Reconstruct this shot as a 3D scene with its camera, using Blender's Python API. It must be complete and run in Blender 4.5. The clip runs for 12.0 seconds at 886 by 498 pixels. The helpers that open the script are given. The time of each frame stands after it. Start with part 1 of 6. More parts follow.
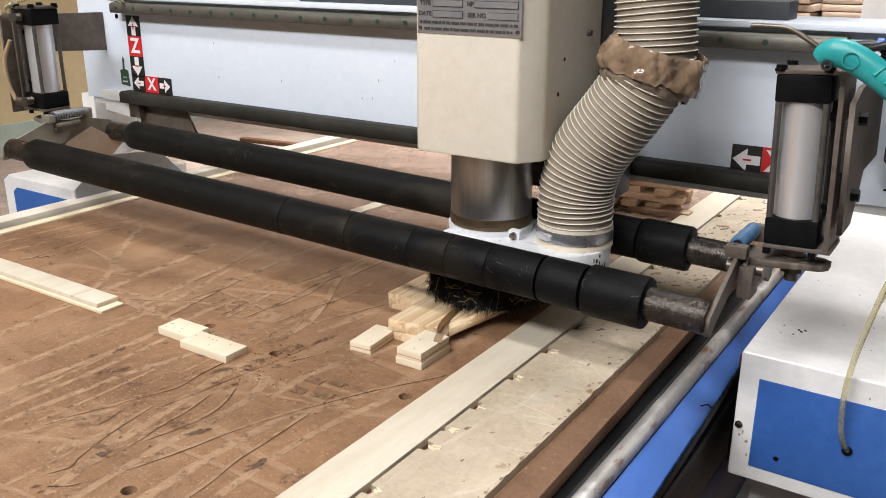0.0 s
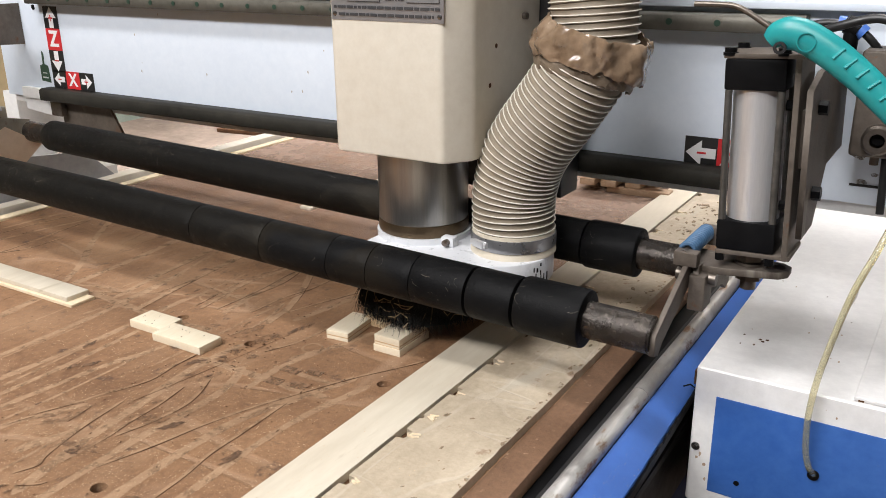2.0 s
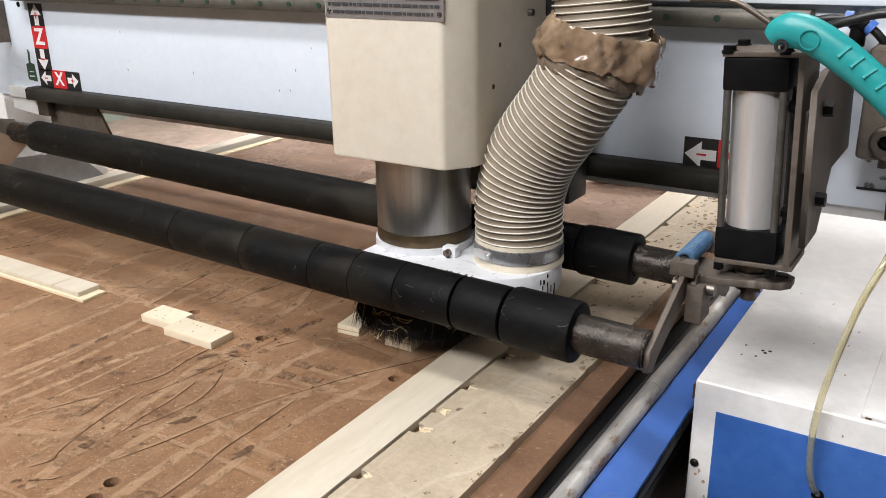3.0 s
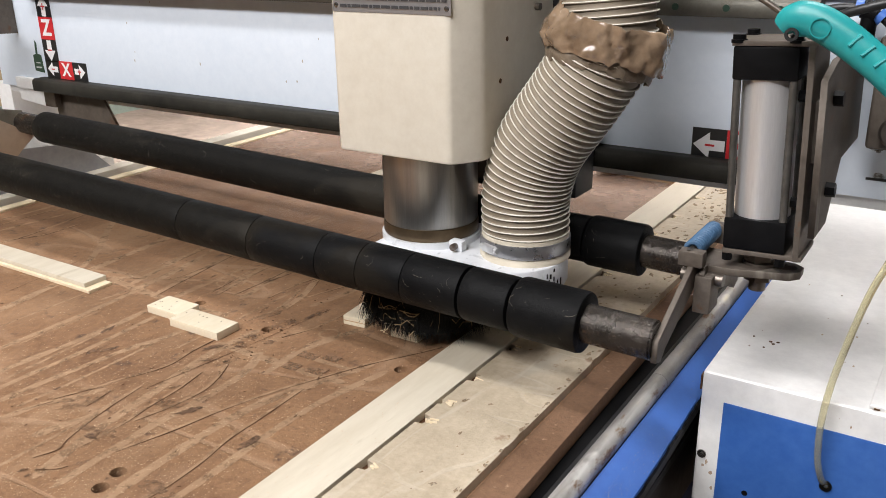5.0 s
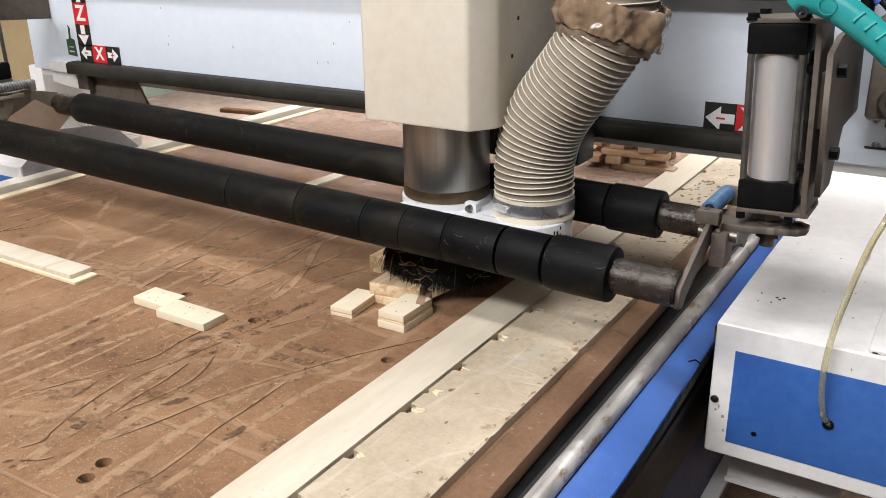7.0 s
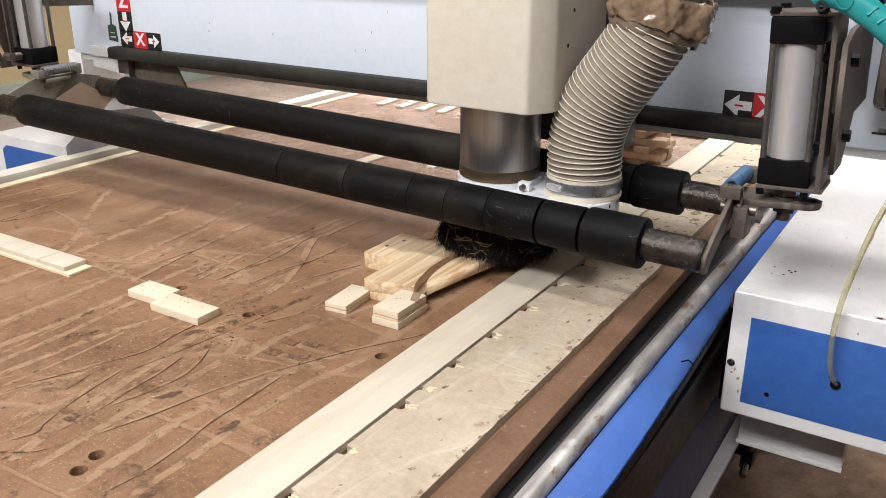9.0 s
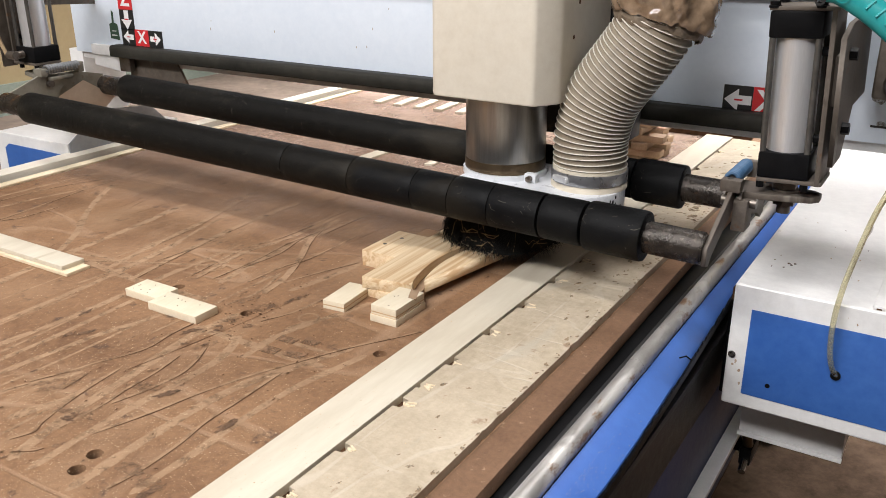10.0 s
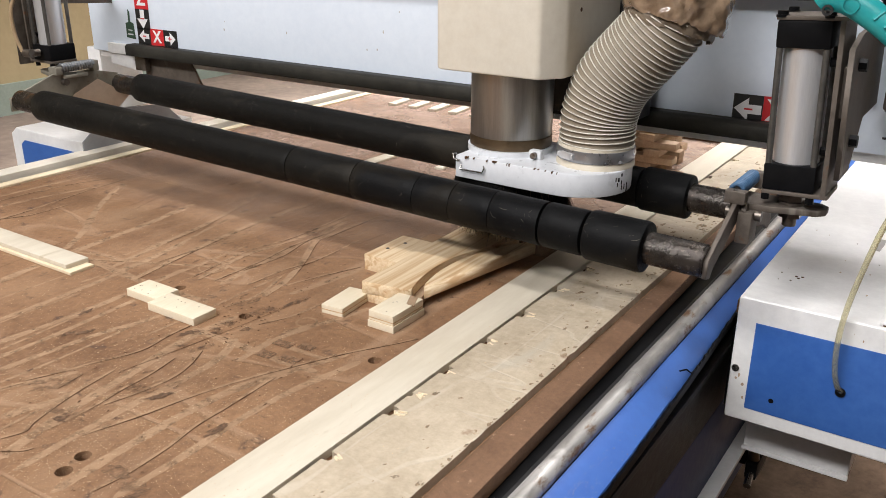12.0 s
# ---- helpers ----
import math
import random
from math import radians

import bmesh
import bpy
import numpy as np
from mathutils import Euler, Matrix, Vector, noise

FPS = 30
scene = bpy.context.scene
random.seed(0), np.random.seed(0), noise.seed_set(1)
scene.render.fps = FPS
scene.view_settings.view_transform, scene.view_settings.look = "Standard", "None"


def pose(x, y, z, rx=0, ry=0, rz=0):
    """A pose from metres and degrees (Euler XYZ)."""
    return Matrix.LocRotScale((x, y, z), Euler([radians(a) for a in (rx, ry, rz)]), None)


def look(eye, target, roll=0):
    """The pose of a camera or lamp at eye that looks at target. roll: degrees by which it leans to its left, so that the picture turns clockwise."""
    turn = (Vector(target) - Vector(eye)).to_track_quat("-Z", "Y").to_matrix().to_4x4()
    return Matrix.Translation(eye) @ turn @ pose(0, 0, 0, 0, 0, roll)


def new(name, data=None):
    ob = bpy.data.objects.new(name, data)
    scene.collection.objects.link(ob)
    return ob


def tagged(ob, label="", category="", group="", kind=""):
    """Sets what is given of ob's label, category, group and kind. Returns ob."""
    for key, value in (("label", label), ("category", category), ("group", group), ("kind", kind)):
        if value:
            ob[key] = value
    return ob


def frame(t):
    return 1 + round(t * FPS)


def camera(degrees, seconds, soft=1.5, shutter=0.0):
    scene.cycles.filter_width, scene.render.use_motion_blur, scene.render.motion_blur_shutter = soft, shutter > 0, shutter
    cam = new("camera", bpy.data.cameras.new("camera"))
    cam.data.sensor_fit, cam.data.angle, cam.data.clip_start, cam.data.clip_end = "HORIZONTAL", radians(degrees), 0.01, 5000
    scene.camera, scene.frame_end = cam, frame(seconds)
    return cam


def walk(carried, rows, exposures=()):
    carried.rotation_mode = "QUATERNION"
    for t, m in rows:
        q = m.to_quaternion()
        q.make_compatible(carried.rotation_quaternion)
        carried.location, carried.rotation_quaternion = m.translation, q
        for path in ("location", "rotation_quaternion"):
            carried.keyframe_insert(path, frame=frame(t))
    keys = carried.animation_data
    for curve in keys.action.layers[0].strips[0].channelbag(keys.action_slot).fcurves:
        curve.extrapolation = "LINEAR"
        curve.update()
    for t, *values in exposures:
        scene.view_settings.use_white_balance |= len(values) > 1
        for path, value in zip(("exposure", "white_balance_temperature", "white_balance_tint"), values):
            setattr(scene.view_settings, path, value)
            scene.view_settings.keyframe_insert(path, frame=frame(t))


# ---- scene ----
# ---- camera ----
cam = camera(54.3, 12.0, soft=0.9)
# seconds, x, y, z, yaw, pitch, roll
ROWS = [
    (0.0, 0.0001, -0.0001, 1.3631, 33.50, -18.64, -0.22),
    (0.5, -0.0005, 0.0047, 1.3647, 32.98, -18.14, 0.55),
    (1.0, 0.0021, 0.0160, 1.3594, 32.15, -18.33, 0.85),
    (1.5, -0.0037, 0.0209, 1.3544, 31.86, -19.02, 0.66),
    (2.0, -0.0034, 0.0213, 1.3512, 32.03, -19.47, 0.63),
    (2.5, -0.0055, 0.0189, 1.3513, 32.18, -19.62, 0.64),
    (3.0, -0.0083, 0.0217, 1.3502, 32.49, -19.85, 0.93),
    (5.0, -0.0105, 0.0225, 1.3464, 32.84, -20.28, 0.96),
    (5.5, -0.0093, 0.0237, 1.3455, 32.80, -20.59, 0.82),
    (6.0, -0.0083, 0.0229, 1.3469, 32.71, -20.63, 0.70),
    (6.5, -0.0078, 0.0241, 1.3449, 32.48, -20.66, 0.83),
    (7.0, -0.0055, 0.0235, 1.3434, 32.21, -20.75, 0.84),
    (9.0, -0.0066, 0.0208, 1.3445, 32.09, -20.95, -0.06),
    (9.5, -0.0068, 0.0211, 1.3439, 32.01, -21.05, 0.11),
    (10.0, -0.0054, 0.0220, 1.3436, 31.92, -21.09, 0.18),
    (10.5, -0.0065, 0.0207, 1.3447, 32.02, -21.02, 0.11),
    (11.0, -0.0063, 0.0195, 1.3453, 32.07, -21.00, 0.10),
    (11.5, -0.0075, 0.0262, 1.3432, 32.24, -21.13, -0.16),
    (12.0, 0.0154, 0.0482, 1.3486, 33.78, -21.08, -0.27),
]
walk(cam, [(t, pose(x, y, z, 90 + pitch, roll, yaw)) for t, x, y, z, yaw, pitch, roll in ROWS],
     exposures=[(0.0, -0.03), (1.0, -0.05), (2.0, 0.0), (7.0, 0.0), (9.5, -0.03), (12.0, -0.08)])

# the gantry's travel along y: seconds, metres
TRAVEL = [(0, 0), (0.5, -.0286), (1, -.0587), (1.5, -.0885), (2, -.1204), (2.5, -.1485), (3, -.1759), (3.2, -.1815),
          (4.75, -.1815), (5, -.1735), (5.5, -.147), (6, -.1181), (6.5, -.088), (7, -.0587), (7.5, -.0294), (8, 0),
          (8.5, .0293), (9, .0585), (9.25, .0705), (9.5, .0718), (10, .0722), (12, .0722)]
# the head's lift: seconds, metres
LIFT = [(0, 0), (3.2, 0), (4.7, -.005), (9.6, -.0055), (10, 0.0), (10.5, .0126), (11, .0240), (11.5, .0355), (12, .0445)]


def between(table, t):
    for (a, u), (b, v) in zip(table, table[1:]):
        if a <= t <= b:
            return u + (v - u) * (t - a) / (b - a)
    return table[-1][1]


def cross(gy):
    """The head's shift along the beam: it follows a circular cut."""
    return 1.0235 * (-.0068 + 1.96 * (gy + .0555) ** 2)


TIMES = sorted({t for t, _ in TRAVEL} | {10.5, 11, 11.5, 9.6, 4.7})
STATES = [(t, between(TRAVEL, t), cross(between(TRAVEL, t)), between(LIFT, t)) for t in TIMES]

# ---- light ----
world = bpy.data.worlds.new("world")
scene.world = world
world.use_nodes = True
wn = world.node_tree.nodes
sky = wn.new("ShaderNodeTexSky")
sky.sky_type, sky.sun_disc, sky.sun_elevation, sky.sun_rotation = "NISHITA", False, radians(50), radians(20)
world.node_tree.links.new(sky.outputs[0], wn["Background"].inputs[0])
wn["Background"].inputs[1].default_value = 0.12


def area_lamp(name, x, y, z, sx, sy, watts, colour=(1.0, 0.97, 0.93), target=None):
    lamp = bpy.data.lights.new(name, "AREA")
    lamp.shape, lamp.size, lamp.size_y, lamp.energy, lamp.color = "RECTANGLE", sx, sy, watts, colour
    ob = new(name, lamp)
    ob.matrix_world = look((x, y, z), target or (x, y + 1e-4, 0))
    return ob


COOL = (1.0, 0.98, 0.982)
# unseen area lamps added below the closed ceiling to set brightness and shadows
area_lamp("roof_light_far", -1.2, 4.3, 4.6, 6.0, 0.8, 730, COOL).data.spread = radians(78)
area_lamp("roof_light_mid", -1.25, -0.9, 4.6, 2.2, 0.35, 112, COOL, target=(-0.9, 1.1, 0.8))
area_lamp("roof_light_near", -0.9, -3.2, 4.5, 4.0, 0.6, 305, COOL, target=(-0.8, 1.2, 1.0))
# added fill for the top of the right-hand drive cover
area_lamp("roof_light_side", -0.1, 3.0, 4.55, 1.0, 2.5, 125, COOL)


# ---- materials ----
def surface(name, dark, light, scale=8, rough=0.6, metal=0.0, bump=0.15, stretch=(1, 1, 1), grain=60, spot=None,
            spot_at=0.62, spot_scale=5, rough_var=0.15, coat=0.0, island=0.0, streak=None, gloss=None, lines=()):
    """Two colours mixed by broad and fine noise, a third in spots, with bump."""
    m = bpy.data.materials.new(name)
    m.use_nodes = True
    nt = m.node_tree
    nodes, links = nt.nodes, nt.links
    b = nodes["Principled BSDF"]
    tc = nodes.new("ShaderNodeTexCoord")
    mp = nodes.new("ShaderNodeMapping")
    mp.inputs["Scale"].default_value = stretch
    links.new(tc.outputs["Object"], mp.inputs[0])

    def noise_at(s, detail=6, rough_n=0.6):
        n = nodes.new("ShaderNodeTexNoise")
        n.inputs["Scale"].default_value, n.inputs["Detail"].default_value = s, detail
        n.inputs["Roughness"].default_value = rough_n
        links.new(mp.outputs[0], n.inputs["Vector"])
        return n.outputs[0]

    def ramp(src, lo, hi):
        r = nodes.new("ShaderNodeMapRange")
        r.inputs[1].default_value, r.inputs[2].default_value = lo, hi
        links.new(src, r.inputs[0])
        return r.outputs[0]

    def mixed(fac, a, c):
        x = nodes.new("ShaderNodeMix")
        x.data_type = "RGBA"
        for sock, val in ((x.inputs[0], fac), (x.inputs[6], a), (x.inputs[7], c)):
            if isinstance(val, (tuple, list)):
                sock.default_value = (*val[:3], 1)
            elif isinstance(val, (int, float)):
                sock.default_value = val
            else:
                links.new(val, sock)
        return x.outputs[2]

    broad, fine = noise_at(scale), noise_at(grain, 8, 0.7)
    add = nodes.new("ShaderNodeMath")
    add.operation = "ADD"
    links.new(broad, add.inputs[0])
    links.new(fine, add.inputs[1])
    fac = ramp(add.outputs[0], 0.72, 1.28)
    col = mixed(fac, dark, light)
    if island:
        oi = nodes.new("ShaderNodeObjectInfo")
        mm = nodes.new("ShaderNodeHueSaturation")
        links.new(ramp(oi.outputs["Random"], 0, 1), mm.inputs["Fac"])
        mm.inputs["Value"].default_value = 1 - island
        links.new(col, mm.inputs["Color"])
        col = mm.outputs[0]
    if streak:
        colour, along_s, lo = streak
        m2 = nodes.new("ShaderNodeMapping")
        m2.inputs["Scale"].default_value, m2.inputs["Rotation"].default_value = along_s, (0, 0, radians(7))
        links.new(tc.outputs["Object"], m2.inputs[0])
        n2 = nodes.new("ShaderNodeTexNoise")
        n2.inputs["Scale"].default_value, n2.inputs["Detail"].default_value = 1.0, 4
        n2.inputs["Distortion"].default_value = .6
        links.new(m2.outputs[0], n2.inputs["Vector"])
        col = mixed(ramp(n2.outputs[0], lo, lo + .12), col, colour)
    height = add.outputs[0]
    for stretch_l, turn_l, half, colour, amount in lines:
        m3 = nodes.new("ShaderNodeMapping")
        m3.inputs["Scale"].default_value, m3.inputs["Rotation"].default_value = stretch_l, (0, 0, radians(turn_l))
        m3.inputs["Location"].default_value = (turn_l * .37, turn_l * .11, 0)
        links.new(tc.outputs["Object"], m3.inputs[0])
        n3 = nodes.new("ShaderNodeTexNoise")
        n3.inputs["Scale"].default_value, n3.inputs["Detail"].default_value = 1.0, 2.0
        links.new(m3.outputs[0], n3.inputs["Vector"])
        away = nodes.new("ShaderNodeMath")
        away.operation, away.inputs[1].default_value = "SUBTRACT", .5
        links.new(n3.outputs[0], away.inputs[0])
        size = nodes.new("ShaderNodeMath")
        size.operation = "ABSOLUTE"
        links.new(away.outputs[0], size.inputs[0])
        mask = nodes.new("ShaderNodeMapRange")
        mask.inputs[1].default_value, mask.inputs[2].default_value = half * .4, half
        mask.inputs[3].default_value, mask.inputs[4].default_value = amount, 0
        links.new(size.outputs[0], mask.inputs[0])
        worn = nodes.new("ShaderNodeMath")
        worn.operation = "MULTIPLY"
        links.new(mask.outputs[0], worn.inputs[0])
        links.new(ramp(broad, .36, .56), worn.inputs[1])
        col = mixed(worn.outputs[0], col, colour)
        low = nodes.new("ShaderNodeMath")
        low.operation = "SUBTRACT"
        links.new(height, low.inputs[0])
        links.new(worn.outputs[0], low.inputs[1])
        height = low.outputs[0]
    if gloss is not None:
        b.inputs["Specular IOR Level"].default_value = gloss
    if spot:
        col = mixed(ramp(noise_at(spot_scale, 9, 0.68), spot_at, spot_at + 0.08), col, spot)
    links.new(col, b.inputs["Base Color"])
    rr = nodes.new("ShaderNodeMapRange")
    rr.inputs[3].default_value, rr.inputs[4].default_value = max(0.03, rough - rough_var), min(1, rough + rough_var)
    links.new(fine, rr.inputs[0])
    links.new(rr.outputs[0], b.inputs["Roughness"])
    b.inputs["Metallic"].default_value = metal
    b.inputs["Coat Weight"].default_value = coat
    bp = nodes.new("ShaderNodeBump")
    bp.inputs["Strength"].default_value, bp.inputs["Distance"].default_value = bump, 0.002
    links.new(height, bp.inputs["Height"])
    links.new(bp.outputs[0], b.inputs["Normal"])
    return m


M_MDF = surface("brown_mdf", (.156, .077, .0365), (.330, .184, .094), 6.0, .72, bump=1.0, grain=150, spot=(.105, .058, .035), spot_at=.60, spot_scale=26,
                streak=((.34, .21, .125), (9, 1.6, 1), .60),
                lines=[
                       ((4, .7, 1), -24, .030, (.36, .225, .13), .3), ((3.5, .4, 1), 9, .030, (.36, .225, .13), .3), ((1.2, 5, 1), 4, .014, (.38, .24, .145), .5)])
M_CUT = surface("dark_score", (.058, .030, .0155), (.115, .061, .033), 60, .9, gloss=.08)
M_PALE = surface("pale_routed_path", (.25, .148, .081), (.395, .252, .148), 12, .8, bump=.5, grain=70)
M_HOLE = surface("hole_bore", (.05, .03, .02), (.09, .055, .035), 20, .9)
M_PINE = surface("fresh_pine", (.72, .58, .38), (.86, .75, .56), 5, .55, stretch=(9, 1, 9), grain=30, bump=.12, island=.08)
M_PINEX = surface("yellow_pine", (.58, .40, .22), (.80, .66, .46), 4, .55, stretch=(34, .8, 34), grain=14, bump=.12, streak=((.52, .335, .175), (95, 2.5, 95), .53))
M_PLY = surface("birch_ply_face", (.70, .60, .43), (.79, .71, .56), 4, .55, stretch=(6, 1, 6), grain=40, bump=.08, island=.06)
M_PLYLINE = surface("ply_glue_line", (.42, .28, .15), (.55, .38, .22), 20, .7)
M_STRIP = surface("pale_fence_board", (.53, .465, .36), (.66, .60, .49), 3, .55, stretch=(4, .7, 4), grain=14, bump=.15, spot=(.47, .405, .30), spot_at=.64, spot_scale=5)
M_OLDPLY = surface("worn_plywood", (.375, .305, .215), (.565, .478, .362), 11, .55, grain=90, bump=.45, spot=(.30, .20, .13), spot_at=.625, spot_scale=24, streak=((.47, .42, .335), (16, 5, 1), .58),
                   lines=[((9, 1.5, 1), 35, .010, (.64, .58, .48), .35), ((3, 10, 1), -20, .008, (.64, .58, .48), .3)])
M_RUBBER = surface("black_rubber", (.0020, .0022, .0027), (.0062, .0063, .0066), 6, .50, grain=90, bump=.5, spot=(.05, .046, .038), spot_at=.70, spot_scale=64, gloss=.09, streak=((.011, .0095, .0075), (9, 14, 9), .55))
M_DUSTRUBBER = surface("dust_greyed_rubber", (.0030, .0029, .0027), (.0092, .0083, .0068), 7, .55, grain=70, bump=.7, spot=(.075, .062, .045), spot_at=.68, spot_scale=70, gloss=.12, streak=((.019, .0165, .0125), (7, 18, 9), .57))
M_STEEL = surface("dark_worn_steel", (.10, .085, .07), (.22, .19, .165), 9, .4, metal=.85, bump=.2, spot=(.09, .055, .035), spot_at=.58, spot_scale=14)
M_RUST = surface("rusty_steel", (.075, .060, .048), (.165, .138, .114), 10, .6, metal=.4, bump=.3, spot=(.15, .075, .038), spot_at=.60, spot_scale=20, streak=((.30, .27, .23), (26, 26, 9), .66))
M_BRIGHT = surface("polished_steel", (.33, .32, .31), (.45, .44, .42), 5, .24, metal=1, bump=.04, stretch=(1, 1, 12), rough_var=.06)
M_SPINDLE = surface("turned_steel", (.27, .262, .248), (.37, .36, .343), 5, .34, metal=.92, bump=.06, stretch=(40, 40, 1.5), rough_var=.08, streak=((.36, .33, .29), (60, 60, 4), .60))
M_ALU = surface("brushed_aluminium", (.66, .66, .67), (.76, .76, .77), 5, .36, metal=.7, bump=.04, stretch=(14, 14, 1), rough_var=.06)
M_BRONZE = surface("bronze_ring", (.09, .062, .036), (.16, .115, .07), 10, .4, metal=.8, bump=.1)
M_WHITE = surface("white_enamel", (.635, .70, .785), (.705, .765, .84), 3, .34, bump=.05, spot=(.60, .58, .53), spot_at=.66, spot_scale=4, coat=.1)
M_GREYWHITE = surface("dusty_white_enamel", (.655, .645, .635), (.80, .79, .775), 6, .36, bump=.08, spot=(.40, .34, .28), spot_at=.655, spot_scale=9)
M_CREAM = surface("cream_enamel", (.65, .60, .505), (.75, .71, .615), 3, .42, bump=.06, spot=(.55, .475, .37), spot_at=.64, spot_scale=7)
M_BLUE = surface("blue_enamel", (.030, .100, .345), (.050, .142, .425), 4, .36, bump=.06, spot=(.075, .13, .29), spot_at=.64, spot_scale=7)
M_BLUEPAINT = surface("worn_blue_frame_paint", (.050, .135, .46), (.070, .18, .54), 3, .42, bump=.04, spot=(.42, .50, .66), spot_at=.68, spot_scale=34)
M_DARKBLUE = surface("dark_blue_frame", (.012, .025, .085), (.022, .042, .12), 6, .5, bump=.1)
M_BLACK = surface("black_plastic", (.0025, .0025, .003), (.007, .007, .0075), 10, .42, bump=.06, rough_var=.1, gloss=.1)
M_BLACKDUST = surface("dusty_black_steel", (.012, .013, .015), (.04, .038, .036), 10, .5, metal=.3, bump=.15, spot=(.10, .075, .05), spot_at=.62, spot_scale=10)
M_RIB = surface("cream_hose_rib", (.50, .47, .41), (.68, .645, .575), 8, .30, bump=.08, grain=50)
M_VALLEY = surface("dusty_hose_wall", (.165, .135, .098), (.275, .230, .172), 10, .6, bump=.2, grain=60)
# the pale spots are highlights painted into the tape's colour
M_TAPE = surface("brown_packing_tape", (.145, .096, .060), (.29, .205, .135), 22, .13, bump=.25, grain=45, coat=.7, rough_var=.08, spot=(.50, .43, .35), spot_at=.66, spot_scale=42)
M_TAPEOLD = surface("dusty_packing_tape", (.10, .075, .052), (.22, .17, .12), 22, .45, bump=.8, grain=45)
M_TEAL = surface("teal_plastic", (.012, .25, .26), (.02, .33, .33), 8, .38, bump=.08)
M_RED = surface("red_print", (.50, .02, .025), (.58, .03, .035), 10, .4, bump=.02)
M_BLACKP = surface("black_print", (.012, .012, .013), (.022, .022, .022), 10, .4, bump=.02)
M_WHITEP = surface("white_print", (.74, .74, .74), (.80, .80, .80), 10, .4, bump=.02)
M_GREENP = surface("dark_green_print", (.02, .05, .03), (.04, .08, .05), 10, .5)
M_PLATE = surface("grey_name_plate", (.30, .30, .31), (.40, .40, .41), 12, .35, metal=.6, bump=.05)
M_INK = surface("dark_ink", (.03, .03, .035), (.05, .05, .05), 10, .5)
M_LIGHTFIELD = surface("light_field", (.55, .55, .55), (.65, .65, .65), 10, .4)
M_BLUESPRING = surface("blue_spring_paint", (.035, .085, .165), (.07, .145, .25), 12, .5, bump=.2, spot=(.2, .17, .14), spot_at=.62, spot_scale=20)
M_SPRING = surface("grey_spring_steel", (.22, .23, .24), (.34, .35, .36), 12, .4, metal=.7)
M_TUBE = surface("yellowed_clear_tube", (.74, .68, .44), (.84, .79, .58), 6, .14, bump=.03)
M_TUBE.node_tree.nodes["Principled BSDF"].inputs["Transmission Weight"].default_value = .82
M_BRISTLE = surface("black_bristle", (.003, .003, .003), (.009, .009, .008), 30, .6, gloss=.2)
M_STRAW = surface("tan_straw", (.14, .095, .045), (.32, .23, .11), 30, .7)
M_SHAVING = surface("pale_shaving", (.66, .55, .36), (.80, .70, .50), 30, .7)
M_FLOOR = surface("dusty_brown_floor", (.10, .073, .056), (.235, .180, .142), 2.5, .85, bump=.5, grain=14, spot=(.30, .24, .19), spot_at=.6, spot_scale=3)
M_WALL = surface("yellow_wall_paint", (.31, .24, .13), (.38, .30, .17), 1.5, .7, bump=.08, grain=20)
M_WALLGREY = surface("grey_wall_paint", (.26, .25, .24), (.34, .33, .31), 1.5, .75, bump=.08, grain=20)
M_ROOF = surface("grey_roof_sheet", (.16, .16, .16), (.24, .24, .24), 2, .6)
M_SKIRT = surface("green_grey_skirting", (.20, .24, .20), (.28, .32, .27), 4, .6)
M_BROWNBLOCK = surface("tan_offcut_block", (.44, .28, .17), (.64, .46, .31), 8, .7, stretch=(6, 1, 6), island=.3)
M_BOARDSTACK = surface("raw_board_edge", (.215, .150, .105), (.30, .218, .158), 4, .8, island=.25)
M_CARD = surface("dusty_cardboard", (.58, .47, .37), (.70, .59, .48), 6, .8)
M_CABLE = surface("black_cable", (.01, .01, .011), (.02, .02, .02), 10, .4)


def patchy(m, scale, lo, hi, thins=None):
    """Lets what lies below show through where the layer is worn off; thins: the stretch of y over which it begins."""
    nodes, links = m.node_tree.nodes, m.node_tree.links
    tc, n, r = nodes.new("ShaderNodeTexCoord"), nodes.new("ShaderNodeTexNoise"), nodes.new("ShaderNodeMapRange")
    n.inputs["Scale"].default_value, n.inputs["Detail"].default_value, n.inputs["Roughness"].default_value = scale, 7, .7
    r.inputs[1].default_value, r.inputs[2].default_value = lo, hi
    links.new(tc.outputs["Object"], n.inputs["Vector"])
    links.new(n.outputs[0], r.inputs[0])
    out = r.outputs[0]
    if thins:
        xyz, f, mul = nodes.new("ShaderNodeSeparateXYZ"), nodes.new("ShaderNodeMapRange"), nodes.new("ShaderNodeMath")
        f.inputs[1].default_value, f.inputs[2].default_value = thins
        mul.operation = "MULTIPLY"
        links.new(tc.outputs["Object"], xyz.inputs[0])
        links.new(xyz.outputs[1], f.inputs[0])
        links.new(f.outputs[0], mul.inputs[0])
        links.new(out, mul.inputs[1])
        out = mul.outputs[0]
    links.new(out, nodes["Principled BSDF"].inputs["Alpha"])
    return m


patchy(M_PALE, 55, .24, .50)

# ---- builders ----
ORIGIN = {}


def thing(name, origin, label, category, group="", kind=""):
    ob = new(name)
    ob.location = origin
    ob.empty_display_size = 0.05
    ORIGIN[name] = Vector(origin)
    ob["base"] = list(origin)
    return tagged(ob, label, category, group, kind)


def base_of(ob):
    while ob.parent:
        ob = ob.parent
    return Vector(ob["base"]) if "base" in ob else Vector((0, 0, 0))


